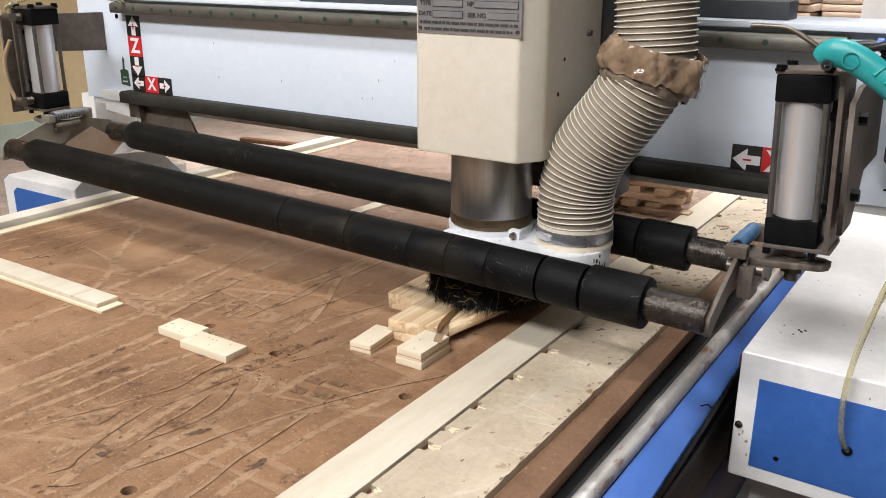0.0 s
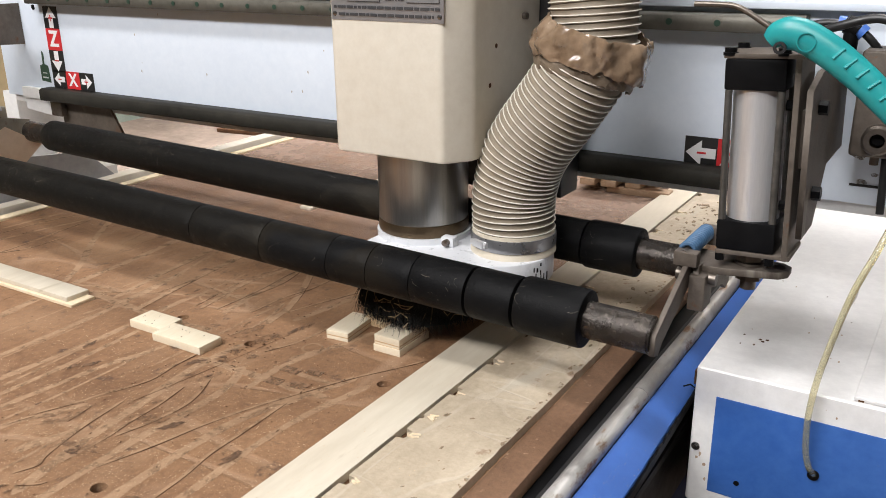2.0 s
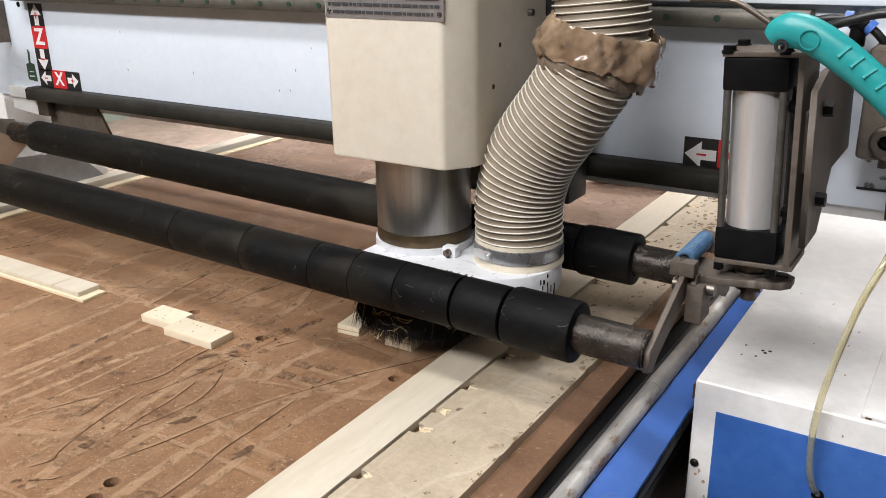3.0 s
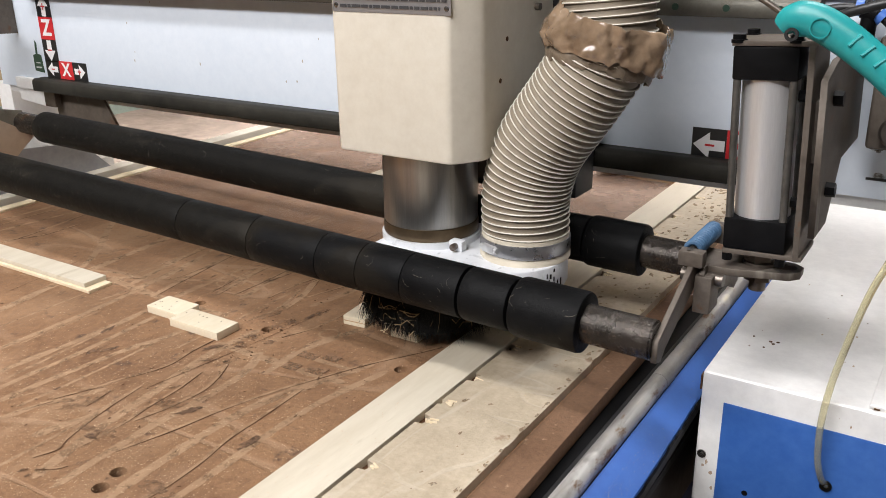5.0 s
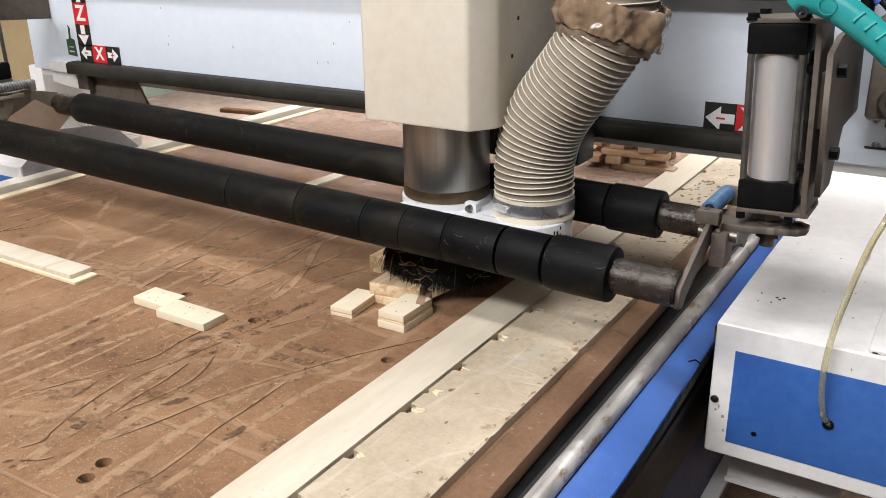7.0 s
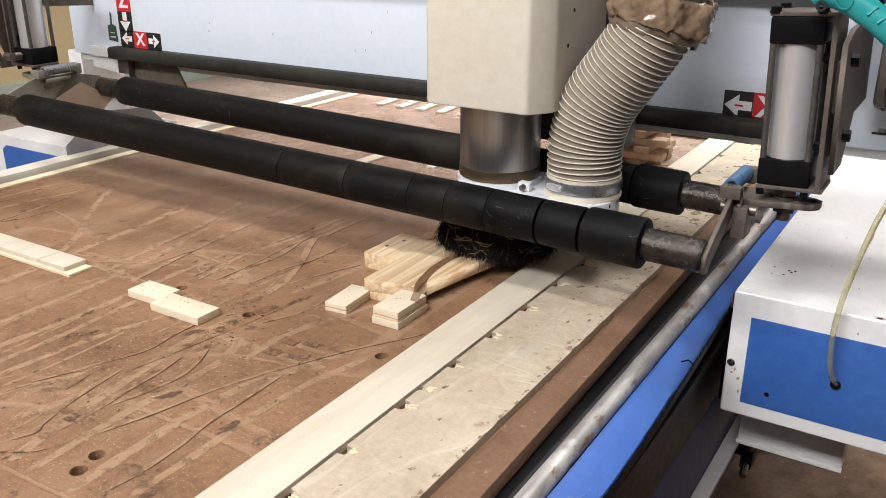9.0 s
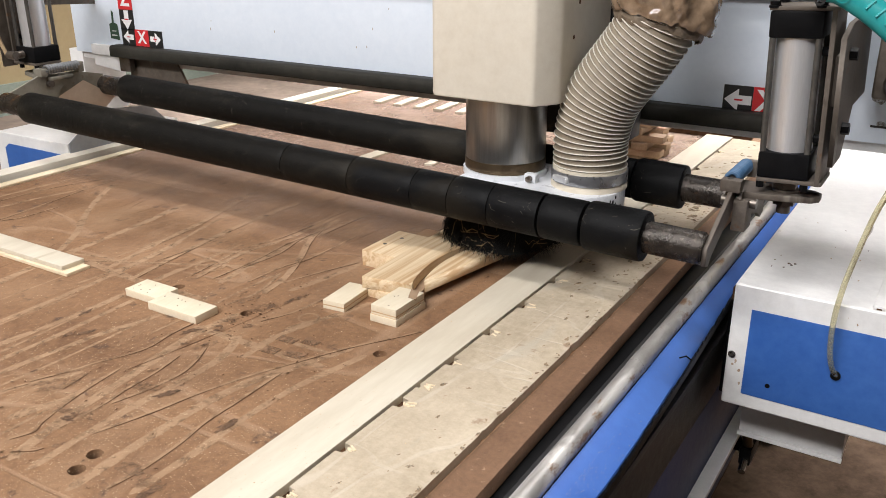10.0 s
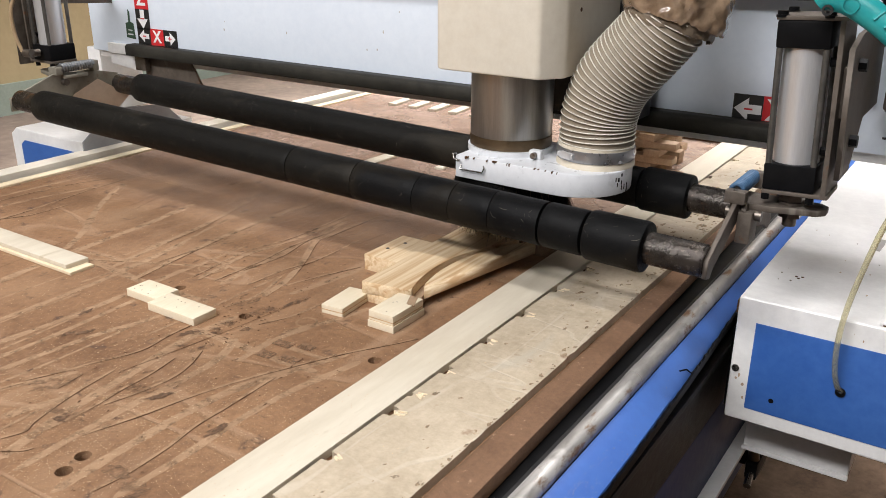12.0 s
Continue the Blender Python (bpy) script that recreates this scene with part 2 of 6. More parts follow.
def part(name, bm, material, parent=None, label="", smooth=True, kind="", sharp=35):
    """Links a bmesh, modelled in the place's coordinates, as one mesh under a thing or part."""
    me = bpy.data.meshes.new(name)
    if parent:
        bmesh.ops.translate(bm, verts=bm.verts, vec=-base_of(parent))
    bmesh.ops.recalc_face_normals(bm, faces=bm.faces)
    bm.to_mesh(me)
    bm.free()
    for m in material if isinstance(material, (list, tuple)) else (material,):
        me.materials.append(m)
    if smooth:
        for p in me.polygons:
            p.use_smooth = True
        me.set_sharp_from_angle(angle=radians(sharp))
    ob = new(name, me)
    ob.parent = parent
    return tagged(ob, label=label, kind=kind)


def box(x0, x1, y0, y1, z0, z1, bevel=0.0015, bm=None, turn=0, seg=2):
    b = bmesh.new()
    bmesh.ops.create_cube(b, size=1, matrix=Matrix.Translation(((x0 + x1) / 2, (y0 + y1) / 2, (z0 + z1) / 2))
                          @ Matrix.Rotation(radians(turn), 4, "Z") @ Matrix.Diagonal((x1 - x0, y1 - y0, z1 - z0, 1)))
    if bevel:
        bmesh.ops.bevel(b, geom=list(b.edges), offset=min(bevel, .45 * min(x1 - x0, y1 - y0, z1 - z0)), segments=seg, affect="EDGES", profile=.6)
    return merge(bm, b)


def merge(bm, b):
    if bm is None:
        return b
    me = bpy.data.meshes.new("tmp")
    b.to_mesh(me)
    b.free()
    bm.from_mesh(me)
    bpy.data.meshes.remove(me)
    return bm


def rod(p, q, r, r2=None, n=24, bm=None, bevel=0.0):
    p, q = Vector(p), Vector(q)
    b = bmesh.new()
    m = Matrix.Translation((p + q) / 2) @ (q - p).to_track_quat("Z", "Y").to_matrix().to_4x4()
    bmesh.ops.create_cone(b, cap_ends=True, segments=n, radius1=r, radius2=r if r2 is None else r2, depth=(q - p).length, matrix=m)
    if bevel:
        rim = [e for e in b.edges if any(len(f.verts) > 4 for f in e.link_faces)]
        bmesh.ops.bevel(b, geom=rim, offset=bevel, segments=2, affect="EDGES")
    return merge(bm, b)


def hexnut(p, q, r, bm=None):
    return rod(p, q, r, n=6, bm=bm)


def lathe(profile, centre, axis=(0, 0, 1), n=32, bm=None, wobble=0.0, slots=None):
    """Turns (radius, height) pairs about an axis."""
    b = bmesh.new()
    m = Matrix.Translation(centre) @ Vector(axis).to_track_quat("Z", "Y").to_matrix().to_4x4()
    rings = []
    for r, h in profile:
        ring = []
        for i in range(n):
            a = 2 * math.pi * i / n
            rr = r * (1 + wobble * (noise.noise((math.cos(a) * 2.5, math.sin(a) * 2.5, h * 60)) + .6 * noise.noise((math.cos(a) * 8, math.sin(a) * 8, h * 130))))
            ring.append(b.verts.new(m @ Vector((rr * math.cos(a), rr * math.sin(a), h))))
        rings.append(ring)
    for k, (u, v) in enumerate(zip(rings, rings[1:])):
        for i in range(n):
            f = b.faces.new((u[i], u[(i + 1) % n], v[(i + 1) % n], v[i]))
            if slots:
                f.material_index = slots[k]
    return merge(bm, b)


def pipe(points, r, n=12, bm=None, flat=1.0, radii=None):
    """A tube along a polyline, with closed ends."""
    b = bmesh.new()
    pts = [Vector(p) for p in points]
    rings = []
    for i, p in enumerate(pts):
        d = (pts[min(i + 1, len(pts) - 1)] - pts[max(i - 1, 0)]).normalized()
        u = d.cross(Vector((0, 1, 0.02))).normalized()
        v = d.cross(u)
        rr = radii[i] if radii else r
        rings.append([b.verts.new(p + rr * (math.cos(2 * math.pi * k / n) * u + flat * math.sin(2 * math.pi * k / n) * v)) for k in range(n)])
    for a, c in zip(rings, rings[1:]):
        for k in range(n):
            b.faces.new((a[k], a[(k + 1) % n], c[(k + 1) % n], c[k]))
    b.faces.new(rings[0][::-1])
    b.faces.new(rings[-1])
    return merge(bm, b)


def smooth_line(points, steps=8):
    """Catmull-Rom through points."""
    p = [Vector(q) for q in points]
    p = [2 * p[0] - p[1]] + p + [2 * p[-1] - p[-2]]
    out = []
    for a, b, c, d in zip(p, p[1:], p[2:], p[3:]):
        for k in range(steps):
            t = k / steps
            out.append(.5 * (2 * b + (c - a) * t + (2 * a - 5 * b + 4 * c - d) * t * t + (3 * b - a - 3 * c + d) * t ** 3))
    return out + [p[-2]]


def plate(outer, z0, z1, holes=(), bevel=0.0, matrix=None):
    """A flat plate with holes from 2D outlines, between two heights."""
    cu = bpy.data.curves.new("outline", "CURVE")
    cu.dimensions, cu.fill_mode = "2D", "BOTH"
    for loop in (outer, *holes):
        s = cu.splines.new("POLY")
        s.points.add(len(loop) - 1)
        for pt, (x, y) in zip(s.points, loop):
            pt.co = (x, y, 0, 1)
        s.use_cyclic_u = True
    cu.extrude, cu.bevel_depth, cu.bevel_resolution, cu.offset = (z1 - z0) / 2 - bevel, bevel, 1, -bevel
    ob = bpy.data.objects.new("outline", cu)
    me = bpy.data.meshes.new_from_object(ob)
    b = bmesh.new()
    b.from_mesh(me)
    bmesh.ops.translate(b, verts=b.verts, vec=(0, 0, (z0 + z1) / 2))
    if matrix is not None:
        bmesh.ops.transform(b, matrix=matrix, verts=b.verts)
    bpy.data.objects.remove(ob)
    bpy.data.meshes.remove(me)
    bpy.data.curves.remove(cu)
    return b


def circle(x, y, r, n=24):
    return [(x + r * math.cos(2 * math.pi * k / n), y + r * math.sin(2 * math.pi * k / n)) for k in range(n)]


def letters(text, size, matrix):
    cu = bpy.data.curves.new("letters", "FONT")
    cu.body, cu.size, cu.extrude, cu.offset, cu.align_x, cu.align_y = text, size, .0002, .030 * size, "CENTER", "CENTER"
    ob = bpy.data.objects.new("letters", cu)
    me = bpy.data.meshes.new_from_object(ob)
    b = bmesh.new()
    b.from_mesh(me)
    bmesh.ops.transform(b, matrix=matrix, verts=b.verts)
    bpy.data.objects.remove(ob)
    bpy.data.meshes.remove(me)
    bpy.data.curves.remove(cu)
    return b


def upright(x, y, z):
    """Maps a drawing's x, y onto the front of a wall at y."""
    return Matrix.Translation((x, y, z)) @ Matrix.Rotation(radians(90), 4, "X")


RIDERS = []


def rides(ob, head=False):
    RIDERS.append((ob, head))
    return ob


def slab(name, label, category, group, x0, x1, y0, y1, z0, z1, mat, turn=0, bevel=.0008):
    t = thing(name, ((x0 + x1) / 2, (y0 + y1) / 2, z0), label, category, group)
    return t, box(x0, x1, y0, y1, z0, z1, bevel, turn=turn)

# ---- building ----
M_FLOORSHADE = surface("shaded_floor_brown", (.022, .013, .008), (.066, .043, .028), 7, .9, bump=.4, grain=30, gloss=.08)


def building():
    part("floor", box(-9, 6, -6, 11, -.1, 0, 0), M_FLOOR, label="dusty brown concrete workshop floor", kind="structure")
    part("wall_west", box(-6.2, -6.0, -6, 11, 0, 4.8, 0), M_WALL, label="yellow painted workshop wall", kind="structure")
    part("wall_east", box(5.8, 6.0, -6, 11, 0, 4.8, 0), M_WALLGREY, label="grey painted workshop wall", kind="structure")
    part("wall_north", box(-6, 5.8, 10.8, 11, 0, 4.8, 0), M_WALLGREY, label="grey painted workshop wall", kind="structure")
    part("wall_south", box(-6, 5.8, -6, -5.8, 0, 4.8, 0), M_WALLGREY, label="grey painted workshop wall", kind="structure")
    part("ceiling", box(-6.2, 6, -6, 11, 4.8, 4.9, 0), M_ROOF, label="grey sheet metal workshop roof", kind="structure")
    # the machine's shade on the floor, put in as a dark brown sheet
    part("floor_stain", plate([(-.9, -.4), (.4, -.6), (1.6, .2), (1.9, 1.8), (1.2, 3.3), (.2, 3.7), (-.9, 3.4)], 0, .002), M_FLOORSHADE, label="dark sheet for the machine's shade on the floor", kind="structure")
    part("baseboard", box(-6.0, -5.97, -6, 11, 0, .22, 0), M_SKIRT, label="green-grey painted skirting", kind="structure")


building()

# ---- machine table ----
BED_L, BED_R, BED_Y0, BED_Y1, TOP = -1.61, -.318, -.45, 2.45, .85
HOLES = [(-.5624, .769), (-.6722, .4262), (-.679, .452), (-.926, .783), (-.93, 1.25), (-.46, 1.75), (-.781, .769)]


M_EDGESTRIP = surface("bare_fibreboard", (.12, .062, .032), (.225, .125, .070), 9, .8, bump=.6, grain=160, spot=(.36, .235, .15), spot_at=.62, spot_scale=110)


M_GREASE = surface("greasy_brown_steel", (.004, .0035, .003), (.016, .012, .009), 14, .45, metal=.2, bump=.3, spot=(.05, .032, .02), spot_at=.6, spot_scale=20)


def bed():
    t = thing("router_table", (-.96, 1.0, 0), "scarred brown fibreboard router table on a blue steel frame", "machine table")
    # the right edge of the top runs slightly askew
    outer = [(BED_L, BED_Y0), (-.3200, BED_Y0), (-.3235, .45), (-.3560, BED_Y1), (BED_L, BED_Y1)]
    part("spoilboard", plate(outer, TOP - .018, TOP, [circle(x, y, .0085) for x, y in HOLES]), M_MDF, t,
         "brown fibreboard top scored by old cuts", smooth=False)
    part("underboard", box(BED_L + .002, -.3460, BED_Y0, BED_Y1, TOP - .05, TOP - .0185, .001), M_HOLE, t, "dark board under the top")
    part("edge_strip", plate([(-.3635, BED_Y0), (-.3197, BED_Y0), (-.3232, .45), (-.3557, BED_Y1), (-.3635, BED_Y1)], TOP - .0175, TOP + .0009, bevel=.0004), M_EDGESTRIP, t, "bare dark brown fibreboard margin", smooth=False)
    part("side_channel", box(BED_R + .001, BED_R + .007, BED_Y0, BED_Y1, TOP - .062, TOP - .020, .001), M_BLACKDUST, t, "black steel side channel")
    part("channel_floor", box(BED_R + .007, BED_R + .033, BED_Y0, BED_Y1, TOP - .062, TOP - .040, .001), M_BLACKDUST, t)
    # black filler added so the shaded gap below the edge stays dark
    part("inner_channel", box(-.3455, BED_R + .001, BED_Y0, BED_Y1, TOP - .062, TOP - .0205, .001), M_BLACK, t, "black filler for the shade under the top's edge")
    part("frame_flange", flange(), M_BLUEPAINT, t, "worn blue painted steel flange with a ragged edge")
    part("guide_rail", box(-.300, -.270, BED_Y0, BED_Y1, .6475, .750, .002), M_GREASE, t, "black greasy guide rail")
    part("rail_backing", box(-.305, -.282, BED_Y0, BED_Y1, .7505, .80, .002), M_BLACK, t)
    part("rail_ledge", box(-.33, -.2675, BED_Y0, BED_Y1, .738, .7495, .001), M_BLACKDUST, t)
    part("frame_beam", box(-.36, -.2705, BED_Y0, BED_Y1, .40, .6465, .003), M_DARKBLUE, t, "dark blue steel frame beam")
    part("frame_beam", box(-1.66, -1.58, BED_Y0, BED_Y1, .40, .79, .003), M_DARKBLUE, t)
    part("frame_rim", box(-.270, -.246, BED_Y0, BED_Y1, .505, .515, .002), M_GREYWHITE, t, "white painted lower rim")
    valve = part("air_valve", rod((-.272, 1.42, .46), (-.235, 1.42, .46), .013, n=18, bm=box(-.247, -.226, 1.385, 1.45, .442, .475, .004)), M_BLACK, t, "black air valve under the frame")
    part("valve_fitting", rod((-.236, 1.386, .452), (-.234, 1.360, .444), .0065, n=14), M_BRIGHT, valve, "bright screw fitting")
    part("valve_elbow", rod((-.236, 1.40, .475), (-.240, 1.395, .503), .009, n=12), M_BRONZE, valve)
    for y in (-.3, .95, 2.2):
        for x in (-.36, -1.66):
            part("leg", box(x, x + .07, y, y + .09, 0, .40, .003), M_DARKBLUE, t)
    for y in (-.2, .5, 1.2, 1.9):
        part("cross_beam", box(-1.58, -.36, y, y + .08, .70, .80, .003), M_DARKBLUE, t)
    return t


def flange():
    """The blue edge sheet, turned down at the outer edge, which is chipped."""
    b = bmesh.new()
    rows = []
    n = 160
    for k in range(n + 1):
        y = BED_Y0 + (BED_Y1 - BED_Y0) * k / n
        far = -.012 * max(0, min(1.3, (y - .75) / .40)) ** 1.3
        chip = .003 * noise.noise((y * 30, 1, 2)) + .0025 * noise.noise((y * 90, 4, 2))
        rows.append([b.verts.new(v) for v in ((-.2885, y, .824), (-.276 + .5 * far, y, .8195), (-.2535 + .4 * chip + far, y, .8045), (-.2515 + .6 * chip + far, y, .798 + .6 * chip), (-.2535 + .6 * chip + far, y, .7975 + .6 * chip),
                                              (-.2555 + far, y, .8015), (-.277 + .5 * far, y, .8165), (-.2885, y, .820))])
    for u, v in zip(rows, rows[1:]):
        for i in range(8):
            b.faces.new((u[i], u[(i + 1) % 8], v[(i + 1) % 8], v[i]))
    return b


def table_marks(t):
    """Old cuts in the top: thin dark kerfs and broad pale routed paths."""
    def ribbon(bm, pts, width, lift):
        line = smooth_line([(x, y, 0) for x, y in pts], 10)
        prev = None
        for i, p in enumerate(line):
            d = (line[min(i + 1, len(line) - 1)] - line[max(i - 1, 0)]).normalized()
            w = width * (.72 + .6 * abs(noise.noise((p.x * 31, p.y * 31, width * 900)))) / 2
            if width < .0035:
                w *= max(.12, min(1, .75 + 1.6 * noise.noise((p.x * 14, p.y * 14, 7))))
            if i in (0, len(line) - 1):
                w *= .3
            s = Vector((-d.y, d.x, 0)) * w
            cur = (bm.verts.new((p.x + s.x, p.y + s.y, TOP + lift)), bm.verts.new((p.x - s.x, p.y - s.y, TOP + lift)))
            if prev:
                bm.faces.new((prev[0], cur[0], cur[1], prev[1]))
            prev = cur

    rng = random.Random(31)
    kerfs = [(p, .0023) for p in KERFS]
    paths = list(PATHS)
    for k in range(34):
        x, y, a, n = rng.uniform(-1.45, -.58), rng.uniform(.2, 1.45), rng.gauss(.03, .13), rng.uniform(.12, .55)
        if k % 11 == 0:
            a = rng.uniform(1.1, 1.5)
        bend = rng.gauss(0, .012)
        line = [(x + n * f * math.sin(a + bend * f * 4), y + n * f * math.cos(a)) for f in (0, .33, .66, 1)]
        line = [(max(-1.57, min(-.55, u)), v) for u, v in line]
        if k % 5 in (0, 4):
            kerfs.append((line, rng.uniform(.0007, .0015)))
        else:
            paths.append((line, rng.uniform(.003, .007)))
    # a routed path often keeps one sharp torn edge
    for k, (pts, w) in enumerate(list(paths)):
        if k % 2 == 0 and min(y for x, y in pts) > .6:
            cut = pts[:-1] if k % 4 else pts[1:]
            if len(cut) > 2:
                kerfs.append(([(x + w * .47, y) for x, y in cut], .0012))
    rims = [([(x - .002, y) for x, y in p], .0062) for p, w in kerfs[:len(KERFS)]]
    paths += rims
    for k, (pts, w) in enumerate(paths):
        bm = bmesh.new()
        ribbon(bm, pts, w, .00010 + .000003 * k)
        part("routed_path", bm, M_PALE, t, smooth=False)
    for k, (pts, w) in enumerate(kerfs):
        bm = bmesh.new()
        ribbon(bm, pts, w, .0004 + .000006 * k)
        part("kerf", bm, M_CUT, t, smooth=False)
    # stained and torn patches
    bms = [bmesh.new() for _ in range(3)]
    for k in range(44):
        x, y = (rng.gauss(-.84, .12), rng.gauss(.60, .14)) if k % 3 else (rng.uniform(-1.5, -.56), rng.uniform(.2, 1.5))
        if not (-1.55 < x < -.56 and .1 < y < 1.6):
            continue
        s, long, seed = rng.choice((.0012, .0016, .002, .0025, .0034, .0048)), rng.uniform(1.2, 4.0), rng.uniform(0, 50)
        a, n = rng.gauss(1.5, .35), 26
        v = []
        for j in range(n):
            q = 6.2832 * j / n
            r = s * (1 + .8 * noise.noise((2.2 * math.cos(q) + seed, 2.2 * math.sin(q), seed)) + .35 * noise.noise((6 * math.cos(q), 6 * math.sin(q) + seed, 3)))
            u, w = r * long * math.cos(q), r * math.sin(q)
            v.append(bms[k % 3].verts.new((x + u * math.cos(a) - w * math.sin(a), y + u * math.sin(a) + w * math.cos(a), TOP + .00075 + .000004 * k)))
        bms[k % 3].faces.new(v)
    for bm, mat, what in zip(bms, (M_BLOTCH, M_TORN, M_BLOTCH), ("dark damp stains", "torn dark pits", "dark damp stains")):
        part("stains", bm, mat, t, what, smooth=False, kind="stuff")
    def blob(bm, x, y, half, long, a, z, seed):
        v = []
        for j in range(34):
            q = 6.2832 * j / 34
            r = 1 + .55 * noise.noise((1.7 * math.cos(q) + seed, 1.7 * math.sin(q), seed)) + .45 * noise.noise((5 * math.cos(q), 5 * math.sin(q) + seed, 3))
            u, w = long * r * math.cos(q), half * r * math.sin(q)
            v.append(bm.verts.new((x + u * math.cos(a) - w * math.sin(a), y + u * math.sin(a) + w * math.cos(a), TOP + z)))
        bm.faces.new(v)
    bm = bmesh.new()
    for k, (x, y, half, long, a) in enumerate(PITS):
        blob(bm, x, y, half * 1.5, long * 1.35, a, .00082 + .000005 * k, k * 3.7)
    part("stains", bm, M_BLOTCH, t, "damp dark brown patches", smooth=False, kind="stuff")
    bm = bmesh.new()
    for k, (x, y, half, long, a) in enumerate(PITS[:8]):
        for j in range(3):
            blob(bm, x + rng.gauss(0, .5 * half), y + rng.gauss(0, .5 * long), half * rng.uniform(.2, .5), long * rng.uniform(.2, .5), a, .0010 + .000005 * (3 * k + j), k * 5.1 + j)
    part("pits", bm, M_TORN, t, "torn dark pits", smooth=False, kind="stuff")
    bm = bmesh.new()
    for k, (x, y, w, h) in enumerate(SQUARES):
        box(x - w, x + w, y - h, y + h, TOP + .0006, TOP + .00115 + .00001 * k, 0, bm=bm, turn=3)
    part("old_skin", bm, M_SKIN, t, "small squares of darker uncut surface", smooth=False, kind="stuff")
    bm = bmesh.new()
    for k in range(330):
        x, y = (rng.gauss(-.76, .13), rng.gauss(.62, .15)) if k % 2 else (rng.uniform(-1.5, -.56), rng.uniform(.2, 1.5))
        if -1.55 < x < -.55:
            half = rng.choice((.0004, .0005, .0006, .0009))
            blob(bm, x, y, half, half * rng.uniform(1, 3.5), rng.gauss(1.5, .5), .0012 + .0000004 * k, k * 1.3)
    part("pitting", bm, M_CUT, t, "small dark dents", smooth=False, kind="stuff")
    for pts in RING_MARKS:
        bm = bmesh.new()
        ribbon(bm, pts, .0045, .0007)
        part("ring_mark", bm, M_PALE, t, smooth=False)


KERFS = [
    [(-0.711, 0.471), (-0.691, 0.531), (-0.677, 0.588), (-0.657, 0.645), (-0.631, 0.702), (-0.602, 0.760), (-0.567, 0.816), (-0.549, 0.847)],
    [(-0.621, 0.421), (-0.617, 0.460), (-0.620, 0.510), (-0.627, 0.551), (-0.628, 0.600), (-0.631, 0.673)],
    [(-0.743, 0.522), (-0.732, 0.563), (-0.728, 0.607), (-0.736, 0.639), (-0.752, 0.671)],
    [(-0.774, 0.422), (-0.765, 0.445), (-0.774, 0.463), (-0.789, 0.517), (-0.799, 0.580)],
    [(-0.749, 0.459), (-0.748, 0.513), (-0.753, 0.553), (-0.756, 0.598), (-0.764, 0.639)],
    [(-0.862, 0.505), (-0.840, 0.552), (-0.835, 0.571), (-0.813, 0.626), (-0.817, 0.673), (-0.817, 0.717)],
    [(-0.868, 0.478), (-0.858, 0.503)],
    [(-0.822, 0.773), (-0.813, 0.817), (-0.821, 0.859), (-0.834, 0.896)]]
KERFS += [
    [(-0.898, 0.878), (-0.890, 0.954), (-0.903, 1.021), (-0.903, 1.069)],
    [(-0.852, 0.845), (-0.849, 0.912), (-0.835, 0.971), (-0.835, 1.083)],
    [(-0.808, 0.868), (-0.786, 0.929), (-0.761, 0.991)],
    [(-0.746, 0.761), (-0.727, 0.805), (-0.720, 0.865)],
    [(-0.753, 0.410), (-0.735, 0.423), (-0.730, 0.432)],
    [(-0.815, 0.514), (-0.821, 0.553)]]
KERFS += [
    [(-1.435, 0.763), (-1.419, 0.806), (-1.423, 0.876), (-1.441, 1.000), (-1.446, 1.071), (-1.461, 1.188)],
    [(-1.434, 0.789), (-1.397, 0.847), (-1.393, 0.921)],
    [(-1.518, 0.812), (-1.516, 0.926), (-1.499, 1.016), (-1.463, 1.098), (-1.422, 1.199)],
    [(-0.940, 0.817), (-0.951, 0.936), (-0.934, 1.027), (-0.932, 1.171)],
    [(-0.904, 0.828), (-0.902, 0.911), (-0.908, 0.996), (-0.903, 1.048)],
    [(-1.002, 0.770), (-1.013, 0.841), (-1.027, 0.953), (-1.033, 1.071), (-1.025, 1.182)],
    [(-0.887, 1.059), (-0.884, 1.184)]]
# centre line and width of the broad pale paths
PATHS = [
    ([(-1.072, 0.777), (-1.091, 0.882), (-1.103, 0.981), (-1.125, 1.071), (-1.146, 1.155)], .013),
    ([(-1.007, 0.767), (-1.018, 0.841), (-1.033, 0.953), (-1.040, 1.071), (-1.032, 1.182)], .013),
    ([(-0.930, 0.819), (-0.942, 0.927), (-0.927, 1.018), (-0.926, 1.155)], .011),
    ([(-0.887, 0.822), (-0.900, 0.921), (-0.903, 1.006), (-0.892, 1.096), (-0.885, 1.202)], .012),
    ([(-0.782, 0.854), (-0.767, 0.913), (-0.756, 0.996)], .011),
    ([(-1.196, 0.780), (-1.246, 0.849), (-1.327, 0.933), (-1.392, 1.015), (-1.428, 1.073)], .013),
    ([(-0.807, 0.828), (-0.821, 0.892), (-0.851, 0.959), (-0.888, 1.025), (-0.907, 1.072), (-0.913, 1.138)], .013),
    ([(-1.135, .47), (-1.152, 0.595), (-1.160, 0.653), (-1.170, 0.708), (-1.178, .79), (-1.19, .93), (-1.21, 1.06)], .016)]
